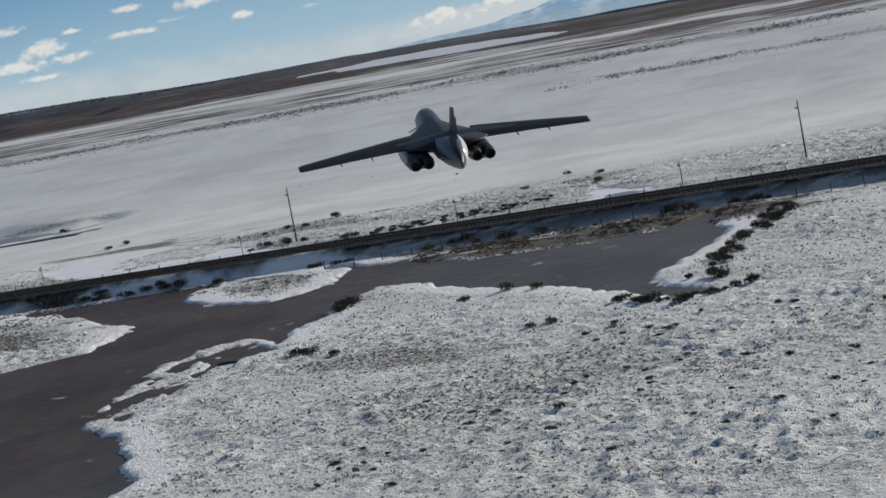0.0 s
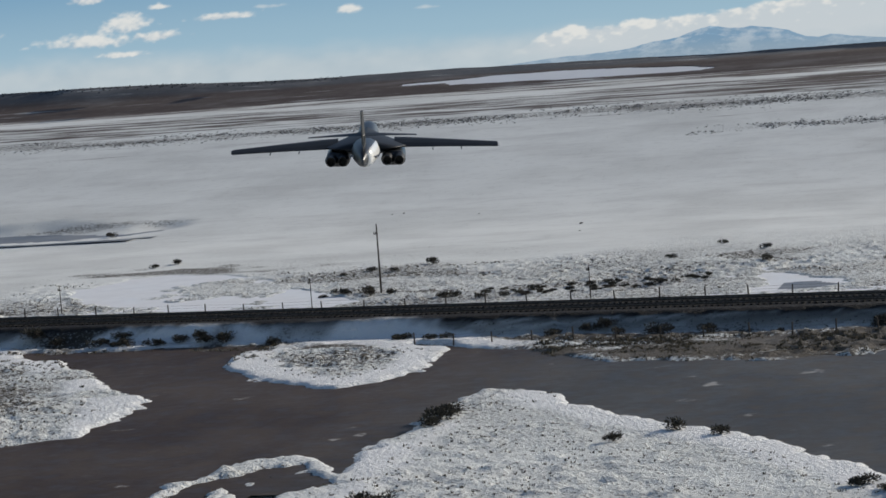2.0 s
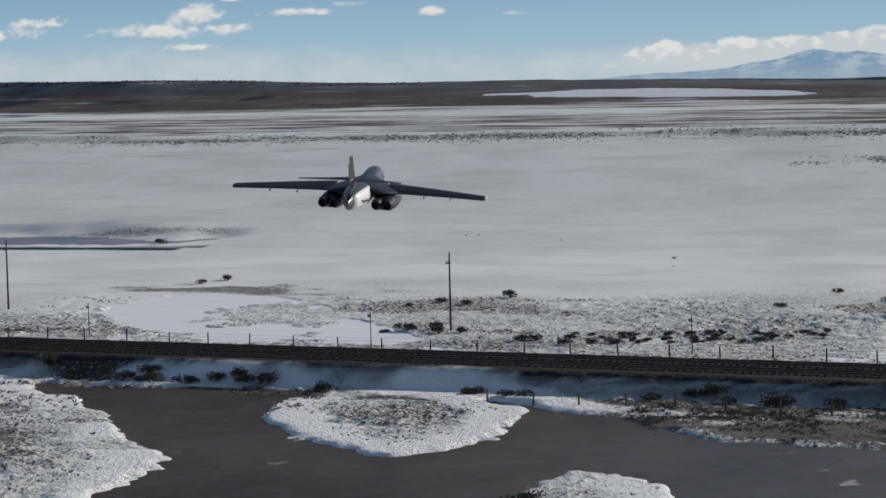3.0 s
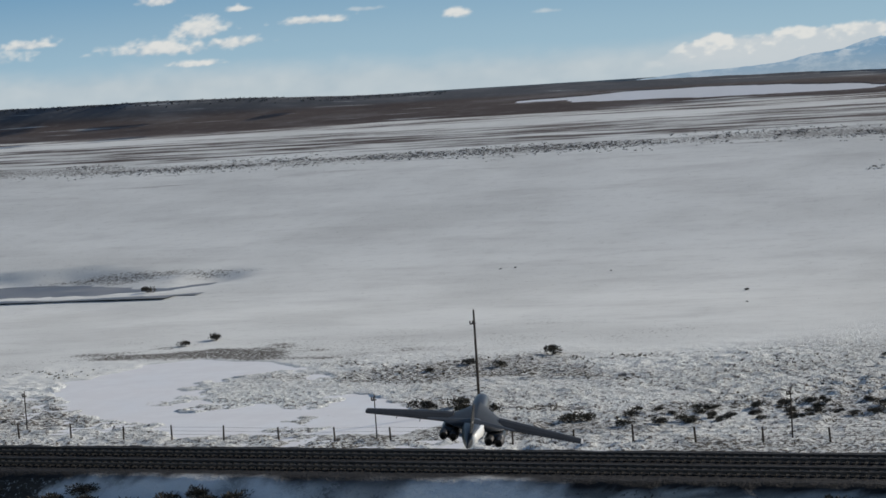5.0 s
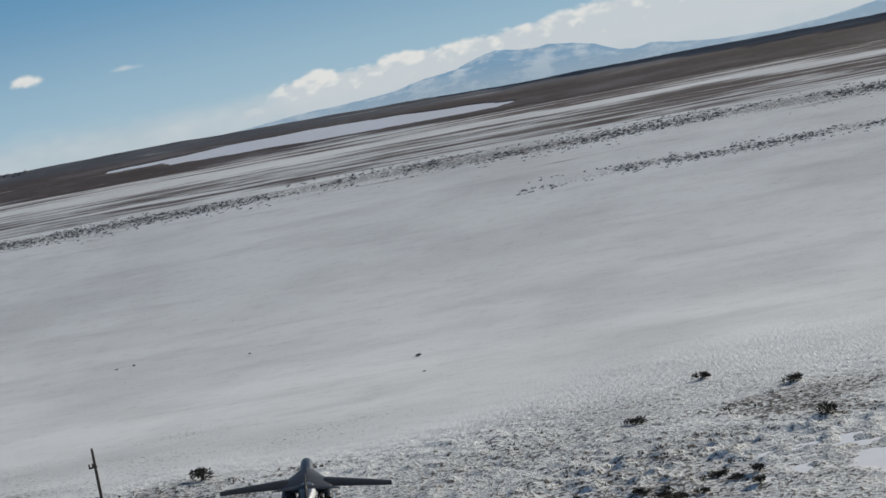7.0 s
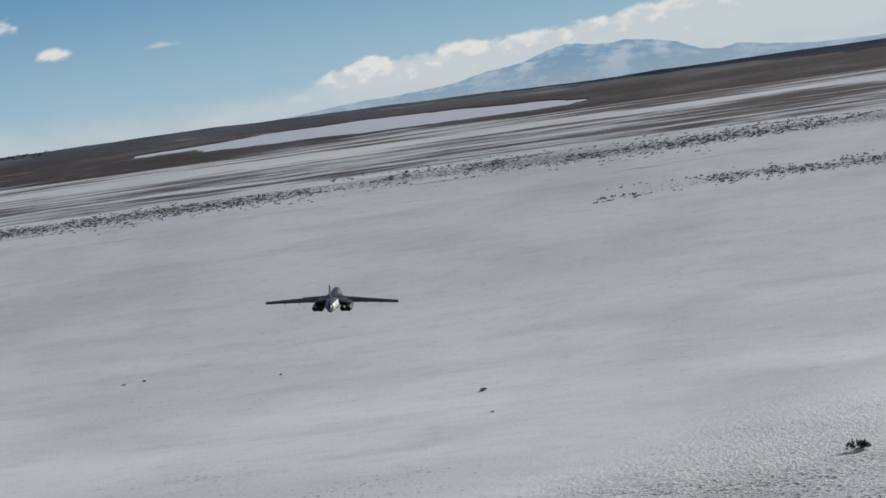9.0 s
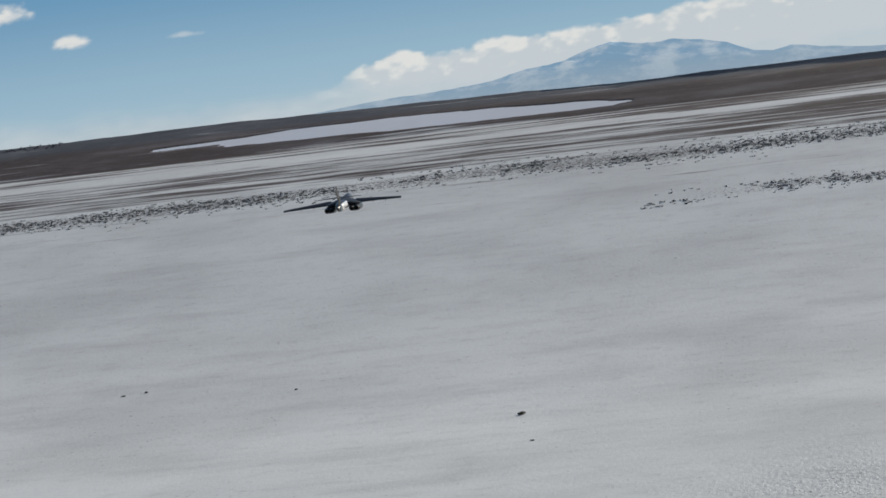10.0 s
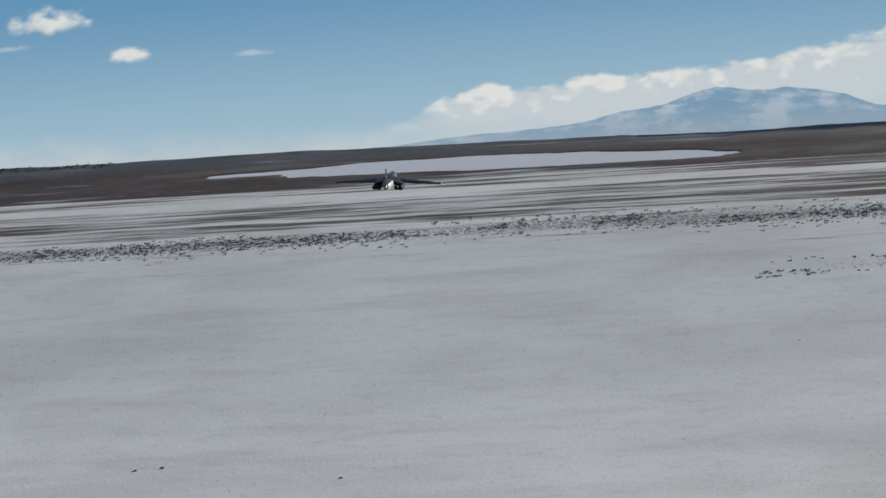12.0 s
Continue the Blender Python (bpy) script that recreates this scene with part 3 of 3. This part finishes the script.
    bm.faces.new(rings[-1])
    bm.faces.new(list(reversed(rings[0])))


def bar(bm, a, b, w, d):
    """A square bar from a to b."""
    a, b = Vector(a), Vector(b)
    ax = (b - a).normalized()
    u = ax.orthogonal().normalized()
    v = ax.cross(u)
    ring = [[bm.verts.new(p + u * (sx * w / 2) + v * (sy * d / 2)) for sx, sy in ((-1, -1), (1, -1), (1, 1), (-1, 1))] for p in (a, b)]
    for i in range(4):
        bm.faces.new((ring[0][i], ring[0][(i + 1) % 4], ring[1][(i + 1) % 4], ring[1][i]))
    bm.faces.new(ring[0])
    bm.faces.new(list(reversed(ring[1])))


def build_utility_pole(x, y, tall, label, category, group, lean=0.0, arm=0.9):
    z = height(x, y)
    pole = tagged(new("utility_pole" if tall > 5 else "telegraph_post"), label, category, group)
    pole.location = (x, y, z)
    bm = bmesh.new()
    tapered(bm, 0.020 * tall ** 0.9, 0.0125 * tall ** 0.9, tall + 0.6, 8, -0.6, lean)
    part("shaft", bm, M_POLE, pole, smooth=True)
    top = tall * 0.86
    bm = bmesh.new()
    bar(bm, (lean * top - arm, 0.14, top - 0.05), (lean * top + 0.08, 0.14, top), 0.07, 0.09)
    part("crossarm", bm, M_POLE, pole)
    for dx, dz in ((-arm, -0.02), (-arm * 0.5, 0.0)):
        bm = bmesh.new()
        tapered(bm, 0.06, 0.05, 0.22, 6)
        i = part("insulator", bm, M_CERAMIC, pole)
        i.location = (lean * top + dx + 0.03, 0.14, top + dz)
    return pole


for x, y in ((-116.2, 229.6), (-59, 214.5), (14.7, 213.5)):
    build_utility_pole(x, y, 8.0, "tall weathered wooden utility pole on the snow", "utility pole", "poles beyond the railway", 0.0, 0.42)
for x, y, h in ((-126.7, 210, 3.2), (-95.1, 206.5, 3.2), (-62.7, 200.2, 3.3), (-31.4, 198.2, 3.6), (-0.8, 198.5, 3.5), (29.4, 195.3, 3.5)):
    build_utility_pole(x, y, h, "short dark wooden telegraph post beside the railway fence", "telegraph post", "posts along the railway", 0.0, 0.3)


def build_fence(x0, x1, line, gap, tall, label):
    fence = tagged(new("wire_fence"), label, "fence", "railway fences")
    rnd = random.Random(int(line(0)))
    heads = []
    x = x0
    while x <= x1:
        y = line(x) + rnd.uniform(-0.15, 0.15)
        z = height(x, y)
        bm = bmesh.new()
        tapered(bm, 0.085, 0.07, tall * rnd.uniform(0.9, 1.12) + 0.4, 6, -0.4, rnd.uniform(-0.06, 0.06))
        p = part("post", bm, M_POLE, fence)
        p.location = (x, y, z)
        heads.append((x, y, z))
        x += gap * rnd.uniform(0.93, 1.07)
    for f in (0.4, 0.65, 0.92):
        bm = bmesh.new()
        rows = [[bm.verts.new((x + dx, y - 0.09 + dy, z + f * tall + dz)) for dx, dy, dz in ((0, 0, 0), (0, 0.012, 0), (0, 0.006, 0.012))] for x, y, z in heads]
        for a, b in zip(rows, rows[1:]):
            for i in range(3):
                bm.faces.new((a[i], a[(i + 1) % 3], b[(i + 1) % 3], b[i]))
        part("wire", bm, M_WIRE, fence)


build_fence(-140, 49, lambda x: 193.5 - 0.1 * x, 4.6, 1.1, "weathered post and wire fence beyond the railway")
build_fence(-42, 42, lambda x: 162.75 - 0.11 * x, 3.9, 1.05, "weathered post and wire fence at the foot of the rail bank")


# ---------------------------------------------------------------- scrub
def bush_base(seed, wide, tall, leaves):
    """A sagebrush: woody stems and an uneven crown of many small leaves."""
    rnd = random.Random(seed)
    bush = tagged(new("sagebrush"), "dark leafless sagebrush on the snow", "bush", "sagebrush on the plain")
    verts, faces = [], []
    lobes = [(rnd.uniform(-0.5, 0.5) * wide, rnd.uniform(-0.5, 0.5) * wide, rnd.uniform(0.35, 0.75) * tall, rnd.uniform(0.28, 0.5) * wide) for _ in range(6)]
    for _ in range(leaves):
        cx, cy, cz, r = rnd.choice(lobes)
        d = Vector((rnd.gauss(0, 1), rnd.gauss(0, 1), rnd.gauss(0, 0.8))).normalized() * r * rnd.uniform(0.45, 1.08)
        p = Vector((cx, cy, cz)) + d
        p.z = max(p.z, 0.04)
        out = (d + Vector((0, 0, 0.25))).normalized()
        side = out.orthogonal().normalized()
        side.rotate(Matrix.Rotation(rnd.uniform(0, 6.28), 3, out))
        l, w = rnd.uniform(0.14, 0.30) * tall, rnd.uniform(0.05, 0.10) * tall
        b = len(verts)
        verts += [p - side * w, p + side * w, p + out * l]
        faces.append((b, b + 1, b + 2))
    crown = new("foliage", mesh_of("foliage", verts, faces, M_SAGE))
    crown.parent = bush
    bm = bmesh.new()
    for cx, cy, cz, r in lobes:
        bar(bm, (0, 0, -0.12), (cx * 0.5, cy * 0.5, cz * 0.55), 0.05, 0.05)
        bar(bm, (cx * 0.5, cy * 0.5, cz * 0.5), (cx, cy, cz), 0.03, 0.03)
    part("stem", bm, M_POLE, bush)
    return bush


BUSHES = [bush_base(k, 1.25, 0.95, 560) for k in range(6)]
FIRST = list(BUSHES)


def build_bush(x, y, size, rnd, label):
    m = Matrix.Translation((x, y, height(x, y) - 0.03)) @ Matrix.Rotation(rnd.uniform(0, 6.28), 4, "Z")
    m = m @ Matrix.Diagonal((size * rnd.uniform(0.95, 1.5), size * rnd.uniform(0.85, 1.1), size * rnd.uniform(0.6, 0.9), 1))
    if FIRST:
        ob = FIRST.pop()
        ob.matrix_basis = m
    else:
        ob = copy_thing(BUSHES[rnd.randrange(6)], Matrix())
        ob.matrix_basis = m
    ob["label"] = label


rnd = random.Random(3)
for k in range(34):                      # along the foot of the rail bank
    x = rnd.uniform(-105, 21)
    build_bush(x, rail_y(x) - rnd.uniform(6.6, 9.4), rnd.uniform(0.5, 1.1), rnd, "dark leafless sagebrush on the rail bank")
for x, y, s in ((-9.9, 117.4, 0.83), (-6.6, 114.9, 0.66), (-28.1, 127.3, 1.1), (-28.5, 124.7, 0.99), (-28.5, 122.2, 0.88), (-1, 89.8, 0.72), (-2.7, 89.1, 0.55), (-24, 94.3, 0.83), (-25.8, 95.4, 0.72),
                (-13.4, 113.3, 0.72), (-20.9, 91.2, 0.61), (10.3, 90.8, 0.88), (7.1, 94, 0.77), (6, 95, 0.66), (12.3, 103.4, 0.94), (12.6, 102, 0.72), (16.2, 96.1, 0.72), (16.1, 146.9, 0.88)):
    build_bush(x, y, s, rnd, "dark sagebrush on the snowy shore")
for k in range(30):                      # the thicket at the east shore
    u = rnd.random()
    build_bush(9.8 + 6.3 * u + rnd.uniform(-1.6, 1.6), 105 + 52 * u + rnd.uniform(-5, 5), rnd.uniform(0.35, 0.85), rnd, "dark sagebrush in a thicket on the shore")
for k in range(84):                      # low clumps over the near field
    u = rnd.random() ** 0.8
    x, y = rnd.uniform(-8, 31), 26 + 58 * u
    if x > 3 or y < 62:
        build_bush(x, y, rnd.uniform(0.16, 0.40), rnd, "low dark scrub clump on the snowy field")
for k in range(16):                      # the dark hem along the south shore of the mud
    u = k / 15
    build_bush(4.5 + 11 * u + rnd.uniform(-0.5, 0.5), 96.0 - 3.5 * math.sin(3.1 * u) + rnd.uniform(-1.0, 1.0), rnd.uniform(0.3, 0.7), rnd, "dark sagebrush on the snowy shore")
for k in range(64):                      # the clumps beyond the fence
    u = rnd.random()
    build_bush(-46 + 26 * u + rnd.uniform(-1.2, 1.2), 209 + 7 * u + rnd.uniform(-5.5, 3.0), rnd.uniform(0.22, 0.6), rnd, "low dark sagebrush clump beyond the fence")
for x, y, s in ((-61.2, 246.4, 0.88), (-64.4, 238.7, 0.66), (-67.9, 240.8, 0.66), (-70.3, 236.6, 0.55), (-103.6, 265.3, 0.88), (-105.3, 260.4, 0.66), (-59.5, 212.1, 0.88), (-57.4, 212.4, 0.72), (-60.9, 214.9, 0.83), (-63.7, 214.2, 0.88), (-65.8, 213.5, 0.72),
                (-29.4, 239, 0.61), (-49.7, 207.2, 0.83), (-48.6, 207.9, 0.66), (-18.5, 245, 0.66), (-134.4, 314.3, 0.88), (-52.5, 299.3, 0.26), (-50.3, 287.2, 0.12), (-73.2, 319.8, 0.15), (-87.2, 325, 0.17), (-89, 324.4, 0.13), (-25, 253.7, 0.6), (-16.8, 231, 0.77)):
    build_bush(x, y, s, rnd, "single dark sagebrush on the open snow")


def build_scatter(name, label, count, where, size, mat, blades, tall=0.8, broad=0.16):
    """Countless small clumps as one mesh."""
    rng = np.random.RandomState(count)
    x, y = where(rng, count)
    z = terrain(x, y)[0]
    verts, faces = [], []
    for k in range(len(x)):
        s = size * rng.uniform(0.5, 1.3)
        for _ in range(blades):
            a, r, l = rng.uniform(0, 6.28), rng.uniform(0, 0.55) * s, rng.uniform(0.5, 1.0) * s
            w = broad * s
            px, py = x[k] + r * math.cos(a), y[k] + r * math.sin(a)
            t = rng.uniform(0, 6.28)
            b = len(verts)
            verts += [(px - w * math.cos(t), py - w * math.sin(t), z[k] - 0.05), (px + w * math.cos(t), py + w * math.sin(t), z[k] - 0.05), (px + 0.4 * l * math.cos(a), py + 0.4 * l * math.sin(a), z[k] + l * tall)]
            faces.append((b, b + 1, b + 2))
    tagged(new(name, mesh_of(name, verts, faces, mat)), label, "grass", kind="stuff")


def dry_land(x, y):
    s = outline(x, y, MUD)
    for bank in (BANK_WEST, BANK_MID):
        s = np.minimum(s, -outline(x, y, bank))
    return (s < -2.2) & (np.abs(y - rail_y(x)) > 10)


def near_spots(rng, count):
    x, y = rng.uniform(-91, 42, count), rng.uniform(14, 168, count)
    keep = dry_land(x, y) & (fbm(x / 6, y / 6, 3) > -0.12)
    return x[keep], y[keep]


def north_spots(rng, count):
    x, y = rng.uniform(-133, 28, count), rng.uniform(192, 245, count)
    keep = (terrain(x, y)[1] + 0.5 * fbm(x / 4, y / 4, 3) > 0.34)
    for ice in (ICE_WEST, ICE_EAST):
        keep &= outline(x, y, ice) < -2.2
    return x[keep], y[keep]


def strip_spots(rng, count):
    x = rng.uniform(-294, 42, count)
    y = 418.6 + 4.2 * fbm(x / 42, x * 0, 3) + rng.normal(0, 2.9, count)
    keep = fbm(x / 14, y / 5, 3) > -0.1
    return x[keep], y[keep]


def strip_b_spots(rng, count):
    x = rng.uniform(-49, 42, count)
    y = 389 + 3.5 * fbm(x / 28, x * 0 + 3, 3) + rng.normal(0, 1.8, count)
    keep = fbm(x / 10, y / 5, 3) > -0.1
    return x[keep], y[keep]


build_scatter("grass_tufts", "dry grass tufts poking through thin snow", 17000, near_spots, 0.21, M_TUFT, 7)
build_scatter("grass_tufts", "dry grass and low scrub tufts beyond the railway", 5000, north_spots, 0.24, M_TUFT, 7)
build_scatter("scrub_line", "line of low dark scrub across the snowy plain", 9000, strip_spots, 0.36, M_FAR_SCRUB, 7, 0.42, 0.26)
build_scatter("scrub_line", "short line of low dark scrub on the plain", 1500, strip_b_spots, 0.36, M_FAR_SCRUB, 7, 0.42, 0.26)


def marsh_spots(rng, count):
    x = np.concatenate([rng.uniform(-30, 12, count), rng.uniform(-98, -56, count // 2), rng.uniform(-24, 8, count // 6)])
    y = rail_y(x) - np.concatenate([rng.gamma(2.0, 3.2, count) + 11, rng.gamma(2.0, 2.6, count // 2) + 10, rng.uniform(12, 46, count // 6)])
    keep = fbm(x / 4, y / 2.5, 4) > 0.0
    return x[keep], y[keep]


build_scatter("marsh_grass", "dark dry marsh grass along the edge of the mud", 3200, marsh_spots, 0.3, M_TUFT, 8)


def far_tree_spots(rng, count):
    return rng.uniform(-262, -148, count), rng.normal(492.5, 1.2, count)


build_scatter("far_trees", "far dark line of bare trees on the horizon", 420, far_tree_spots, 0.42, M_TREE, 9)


# ---------------------------------------------------------------- the aircraft
def oval(y, w, h, z, n=20, power=2.2, x=0.0):
    out = []
    for i in range(n):
        a = 2 * math.pi * i / n
        c, s = math.cos(a), math.sin(a)
        out.append((x + w * math.copysign(abs(c) ** (2 / power), c), y, z + h * math.copysign(abs(s) ** (2 / power), s)))
    return out


def section(p, chord, thick, up, tilt=0.0):
    """An aerofoil of 12 points at p, leading edge to +y; up: across its thickness."""
    shape = ((0.0, 0.0), (0.06, 0.55), (0.22, 0.95), (0.45, 1.0), (0.75, 0.55), (1.0, 0.06), (1.0, -0.06), (0.75, -0.32), (0.45, -0.6), (0.22, -0.6), (0.06, -0.38), (0.02, -0.15))
    p, up = Vector(p), Vector(up)
    return [p + Vector((0, -c * chord, 0)) + up * (t * thick - tilt * chord * (c - 0.4) - 0.6 * tilt * chord * max(c - 0.7, 0)) for c, t in shape]


def build_aircraft():
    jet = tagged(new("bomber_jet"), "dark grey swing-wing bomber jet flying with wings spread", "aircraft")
    body = [(0.93, 0.004, 0.004, -0.028), (0.90, 0.016, 0.018, -0.027), (0.82, 0.036, 0.044, -0.012), (0.72, 0.054, 0.068, 0.008), (0.62, 0.062, 0.082, 0.018), (0.50, 0.064, 0.082, 0.016),
            (0.34, 0.064, 0.074, 0.008), (0.15, 0.062, 0.056, -0.004), (-0.05, 0.064, 0.054, -0.008), (-0.25, 0.062, 0.056, -0.012), (-0.42, 0.053, 0.056, -0.016), (-0.56, 0.038, 0.050, -0.020),
            (-0.67, 0.020, 0.036, -0.028), (-0.74, 0.008, 0.020, -0.034), (-0.765, 0.002, 0.008, -0.037)]
    part("fuselage", loft([oval(y, w, h, z) for y, w, h, z in body[:9]]), M_BELLY, jet, "dark grey forward fuselage", smooth=True)
    part("tail_cone", loft([oval(y, w * 1.34, h * 1.2, z) for y, w, h, z in body[8:]]), M_BELLY, jet, "dark grey tail cone", smooth=True)
    # added thin shell: its pale colour paints sun onto the right tail flank
    shell = []
    for y, w, h, z in ((-0.02, 0.064, 0.054, -0.008), (-0.10, 0.064, 0.054, -0.009), (-0.25, 0.062, 0.056, -0.012), (-0.42, 0.053, 0.056, -0.016), (-0.56, 0.038, 0.050, -0.020), (-0.66, 0.022, 0.038, -0.027)):
        outer = [(w * 1.42 * math.cos(a) + 0.004, y, z + h * 1.23 * math.sin(a)) for a in (radians(k) for k in range(-88, 52, 6))]
        shell.append(outer + [(x - 0.008, y, zz) for x, y, zz in reversed(outer)])
    part("sunlit_flank", loft(shell), M_SUNLIT_FLANK, jet, "right tail flank with sunlight painted on in white", smooth=True)
    # blended shoulders between body and wings
    shoulder = [(0.50, 0.058, 0.05, 0.02), (0.40, 0.085, 0.066, 0.016), (0.28, 0.13, 0.072, 0.012), (0.14, 0.19, 0.070, 0.008), (0.0, 0.235, 0.066, 0.004), (-0.12, 0.240, 0.062, 0.0), (-0.22, 0.205, 0.046, 0.002), (-0.30, 0.14, 0.03, 0.004)]
    part("wing_glove", loft([oval(y, w, h, z, 32, 1.12) for y, w, h, z in shoulder]), M_SKIN, jet, "dark grey blended wing root", smooth=True)
    for side in (-1, 1):
        rings = [section((side * x, y, z), c, t, (0, 0, 1), 0.16) for x, y, z, c, t in ((0.17, 0.075, 0.016, 0.20, 0.022), (0.24, 0.055, 0.016, 0.19, 0.020), (0.50, -0.02, 0.008, 0.145, 0.014), (0.785, -0.10, -0.004, 0.098, 0.009))]
        wing = part("wing", loft(rings), M_SKIN, jet)
        part("wing_tip", loft([section((side * x, y, z), c, t, (0, 0, 1), 0.16) for x, y, z, c, t in ((0.7855, -0.10, -0.004, 0.098, 0.009), (0.796, -0.112, -0.004, 0.08, 0.006), (0.80, -0.125, -0.004, 0.055, 0.003))]), M_TIPLIGHT if side > 0 else M_SKIN, wing)
        for x, y in ((0.40, -0.120), (0.57, -0.140)):
            part("flap_fairing", loft([oval(y + d, w, h, -0.020 - 0.003 * k, 8, 2.0, side * x) for k, (d, w, h) in enumerate(((0.045, 0.002, 0.002), (0.02, 0.004, 0.006), (-0.015, 0.003, 0.005), (-0.03, 0.001, 0.002)))]), M_SKIN, wing)
        tail = [section((side * x, y, 0.105), c, t, (0, 0, 1)) for x, y, c, t in ((0.012, -0.46, 0.16, 0.011), (0.12, -0.525, 0.115, 0.008), (0.31, -0.635, 0.055, 0.004))]
        part("tailplane", loft(tail), M_SKIN, jet)
        # twin-engine pod
        bx = side * 0.165
        pod = part("engine_pod", loft([oval(y, w, h, z, 20, 3.0, bx) for y, w, h, z in ((0.20, 0.060, 0.036, -0.055), (0.185, 0.066, 0.044, -0.055), (0.05, 0.070, 0.050, -0.058), (-0.12, 0.070, 0.050, -0.060), (-0.24, 0.066, 0.044, -0.060), (-0.28, 0.060, 0.036, -0.060))]), M_POD, jet, smooth=True)
        for ex in (-0.035, 0.035):
            petals = []
            for y, r in ((-0.25, 0.036), (-0.30, 0.037), (-0.345, 0.033), (-0.385, 0.027), (-0.385, 0.022), (-0.33, 0.020)):
                petals.append([(bx + ex + r * math.cos(2 * math.pi * i / 18) * (1 + 0.03 * (i % 2)), y, -0.062 + r * math.sin(2 * math.pi * i / 18) * (1 + 0.03 * (i % 2))) for i in range(18)])
            part("nozzle", loft(petals), M_NOZZLE, pod, "blackened engine nozzle")
            part("intake", loft([oval(y, w, h, -0.055, 12, 3.0, bx + ex) for y, w, h in ((0.203, 0.026, 0.028), (0.16, 0.024, 0.026))]), M_NOZZLE, pod, "dark engine intake")
    # fin and its root fairing
    fin = [[(t * (0.011 * s), y0 - c * ch, z) for c, t in ((0.0, 0.0), (0.12, 0.8), (0.4, 1.0), (0.8, 0.5), (1.0, 0.05), (1.0, -0.05), (0.8, -0.5), (0.4, -1.0), (0.12, -0.8))] for z, y0, ch, s in ((0.0, -0.28, 0.36, 1.4), (0.06, -0.38, 0.26, 1.15), (0.15, -0.50, 0.18, 0.95), (0.25, -0.61, 0.115, 0.75))]
    fin_ob = part("tail_fin", loft(fin), M_SKIN, jet)
    part("tail_bullet", loft([oval(y, w, w, 0.105, 10) for y, w in ((-0.42, 0.004), (-0.46, 0.013), (-0.60, 0.014), (-0.68, 0.004))]), M_SKIN, fin_ob, smooth=True)
    part("rudder", loft([[(t * 0.0055 * s, y0 - c, z) for c, t in ((0.0, -1.0), (0.0, 1.0), (0.05, 0.25), (0.05, -0.25))] for z, y0, s in ((0.09, -0.645, 1.1), (0.21, -0.712, 0.7))]), M_SKIN, fin_ob)
    # cockpit glass, spine, nose vanes
    for x, y, z, tilt in ((-0.018, 0.79, 0.018, 0), (0.018, 0.79, 0.018, 0), (-0.037, 0.75, 0.020, 1), (0.037, 0.75, 0.020, -1)):
        part("cockpit_window", loft([oval(y + d, w, h, z + dz, 10, 2.5, x) for d, w, h, dz in ((0.022, 0.006, 0.003, -0.012), (0.0, 0.016, 0.010, 0.0), (-0.025, 0.014, 0.009, 0.010))]), M_GLASS, jet, "dark cockpit glass", smooth=True)
    part("spine", loft([oval(y, w, h, z, 10) for y, w, h, z in ((0.55, 0.004, 0.004, 0.066), (0.42, 0.016, 0.012, 0.060), (0.0, 0.018, 0.014, 0.046), (-0.32, 0.014, 0.012, 0.038))]), M_SKIN, jet, smooth=True)
    for side in (-1, 1):
        part("nose_vane", loft([[Vector((side * x, y - c * 0.05 * s, z + t * 0.003)) for c, t in ((0, 0), (0.4, 1), (1, 0), (0.4, -1))] for x, y, z, s in ((0.045, 0.80, -0.025, 1.0), (0.095, 0.775, -0.045, 0.55))]), M_SKIN, jet)
        part("pod_strake", loft([[Vector((side * x, y - c * l, z + t * 0.004)) for c, t in ((0, 0), (0.5, 1), (1, 0), (0.5, -1))] for x, y, z, l in ((0.060, -0.30, -0.02, 0.26), (0.085, -0.36, -0.03, 0.12))]), M_BELLY, jet)
    return jet


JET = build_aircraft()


# ---------------------------------------------------------------- what moves
def motions():
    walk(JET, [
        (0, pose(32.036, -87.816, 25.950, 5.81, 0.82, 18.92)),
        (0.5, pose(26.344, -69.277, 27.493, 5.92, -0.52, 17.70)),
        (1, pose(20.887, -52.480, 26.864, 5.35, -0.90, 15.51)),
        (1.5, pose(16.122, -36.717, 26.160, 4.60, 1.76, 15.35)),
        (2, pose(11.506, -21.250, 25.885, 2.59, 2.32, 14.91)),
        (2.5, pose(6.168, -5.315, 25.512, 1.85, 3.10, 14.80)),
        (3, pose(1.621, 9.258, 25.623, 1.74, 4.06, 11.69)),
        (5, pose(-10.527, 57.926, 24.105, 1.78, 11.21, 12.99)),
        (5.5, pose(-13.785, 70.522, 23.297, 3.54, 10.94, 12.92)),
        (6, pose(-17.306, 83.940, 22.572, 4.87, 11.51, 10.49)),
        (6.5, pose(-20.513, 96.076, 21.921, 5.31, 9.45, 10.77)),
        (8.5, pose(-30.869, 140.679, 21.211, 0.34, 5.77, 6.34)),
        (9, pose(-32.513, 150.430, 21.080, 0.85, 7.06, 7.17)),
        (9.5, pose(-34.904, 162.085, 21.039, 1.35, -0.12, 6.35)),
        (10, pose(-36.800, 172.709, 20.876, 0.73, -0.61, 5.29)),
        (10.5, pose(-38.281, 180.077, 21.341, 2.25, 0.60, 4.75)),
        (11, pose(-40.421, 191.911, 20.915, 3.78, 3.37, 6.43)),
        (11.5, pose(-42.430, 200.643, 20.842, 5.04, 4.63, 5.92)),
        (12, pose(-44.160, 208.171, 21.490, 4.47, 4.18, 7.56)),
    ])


motions()
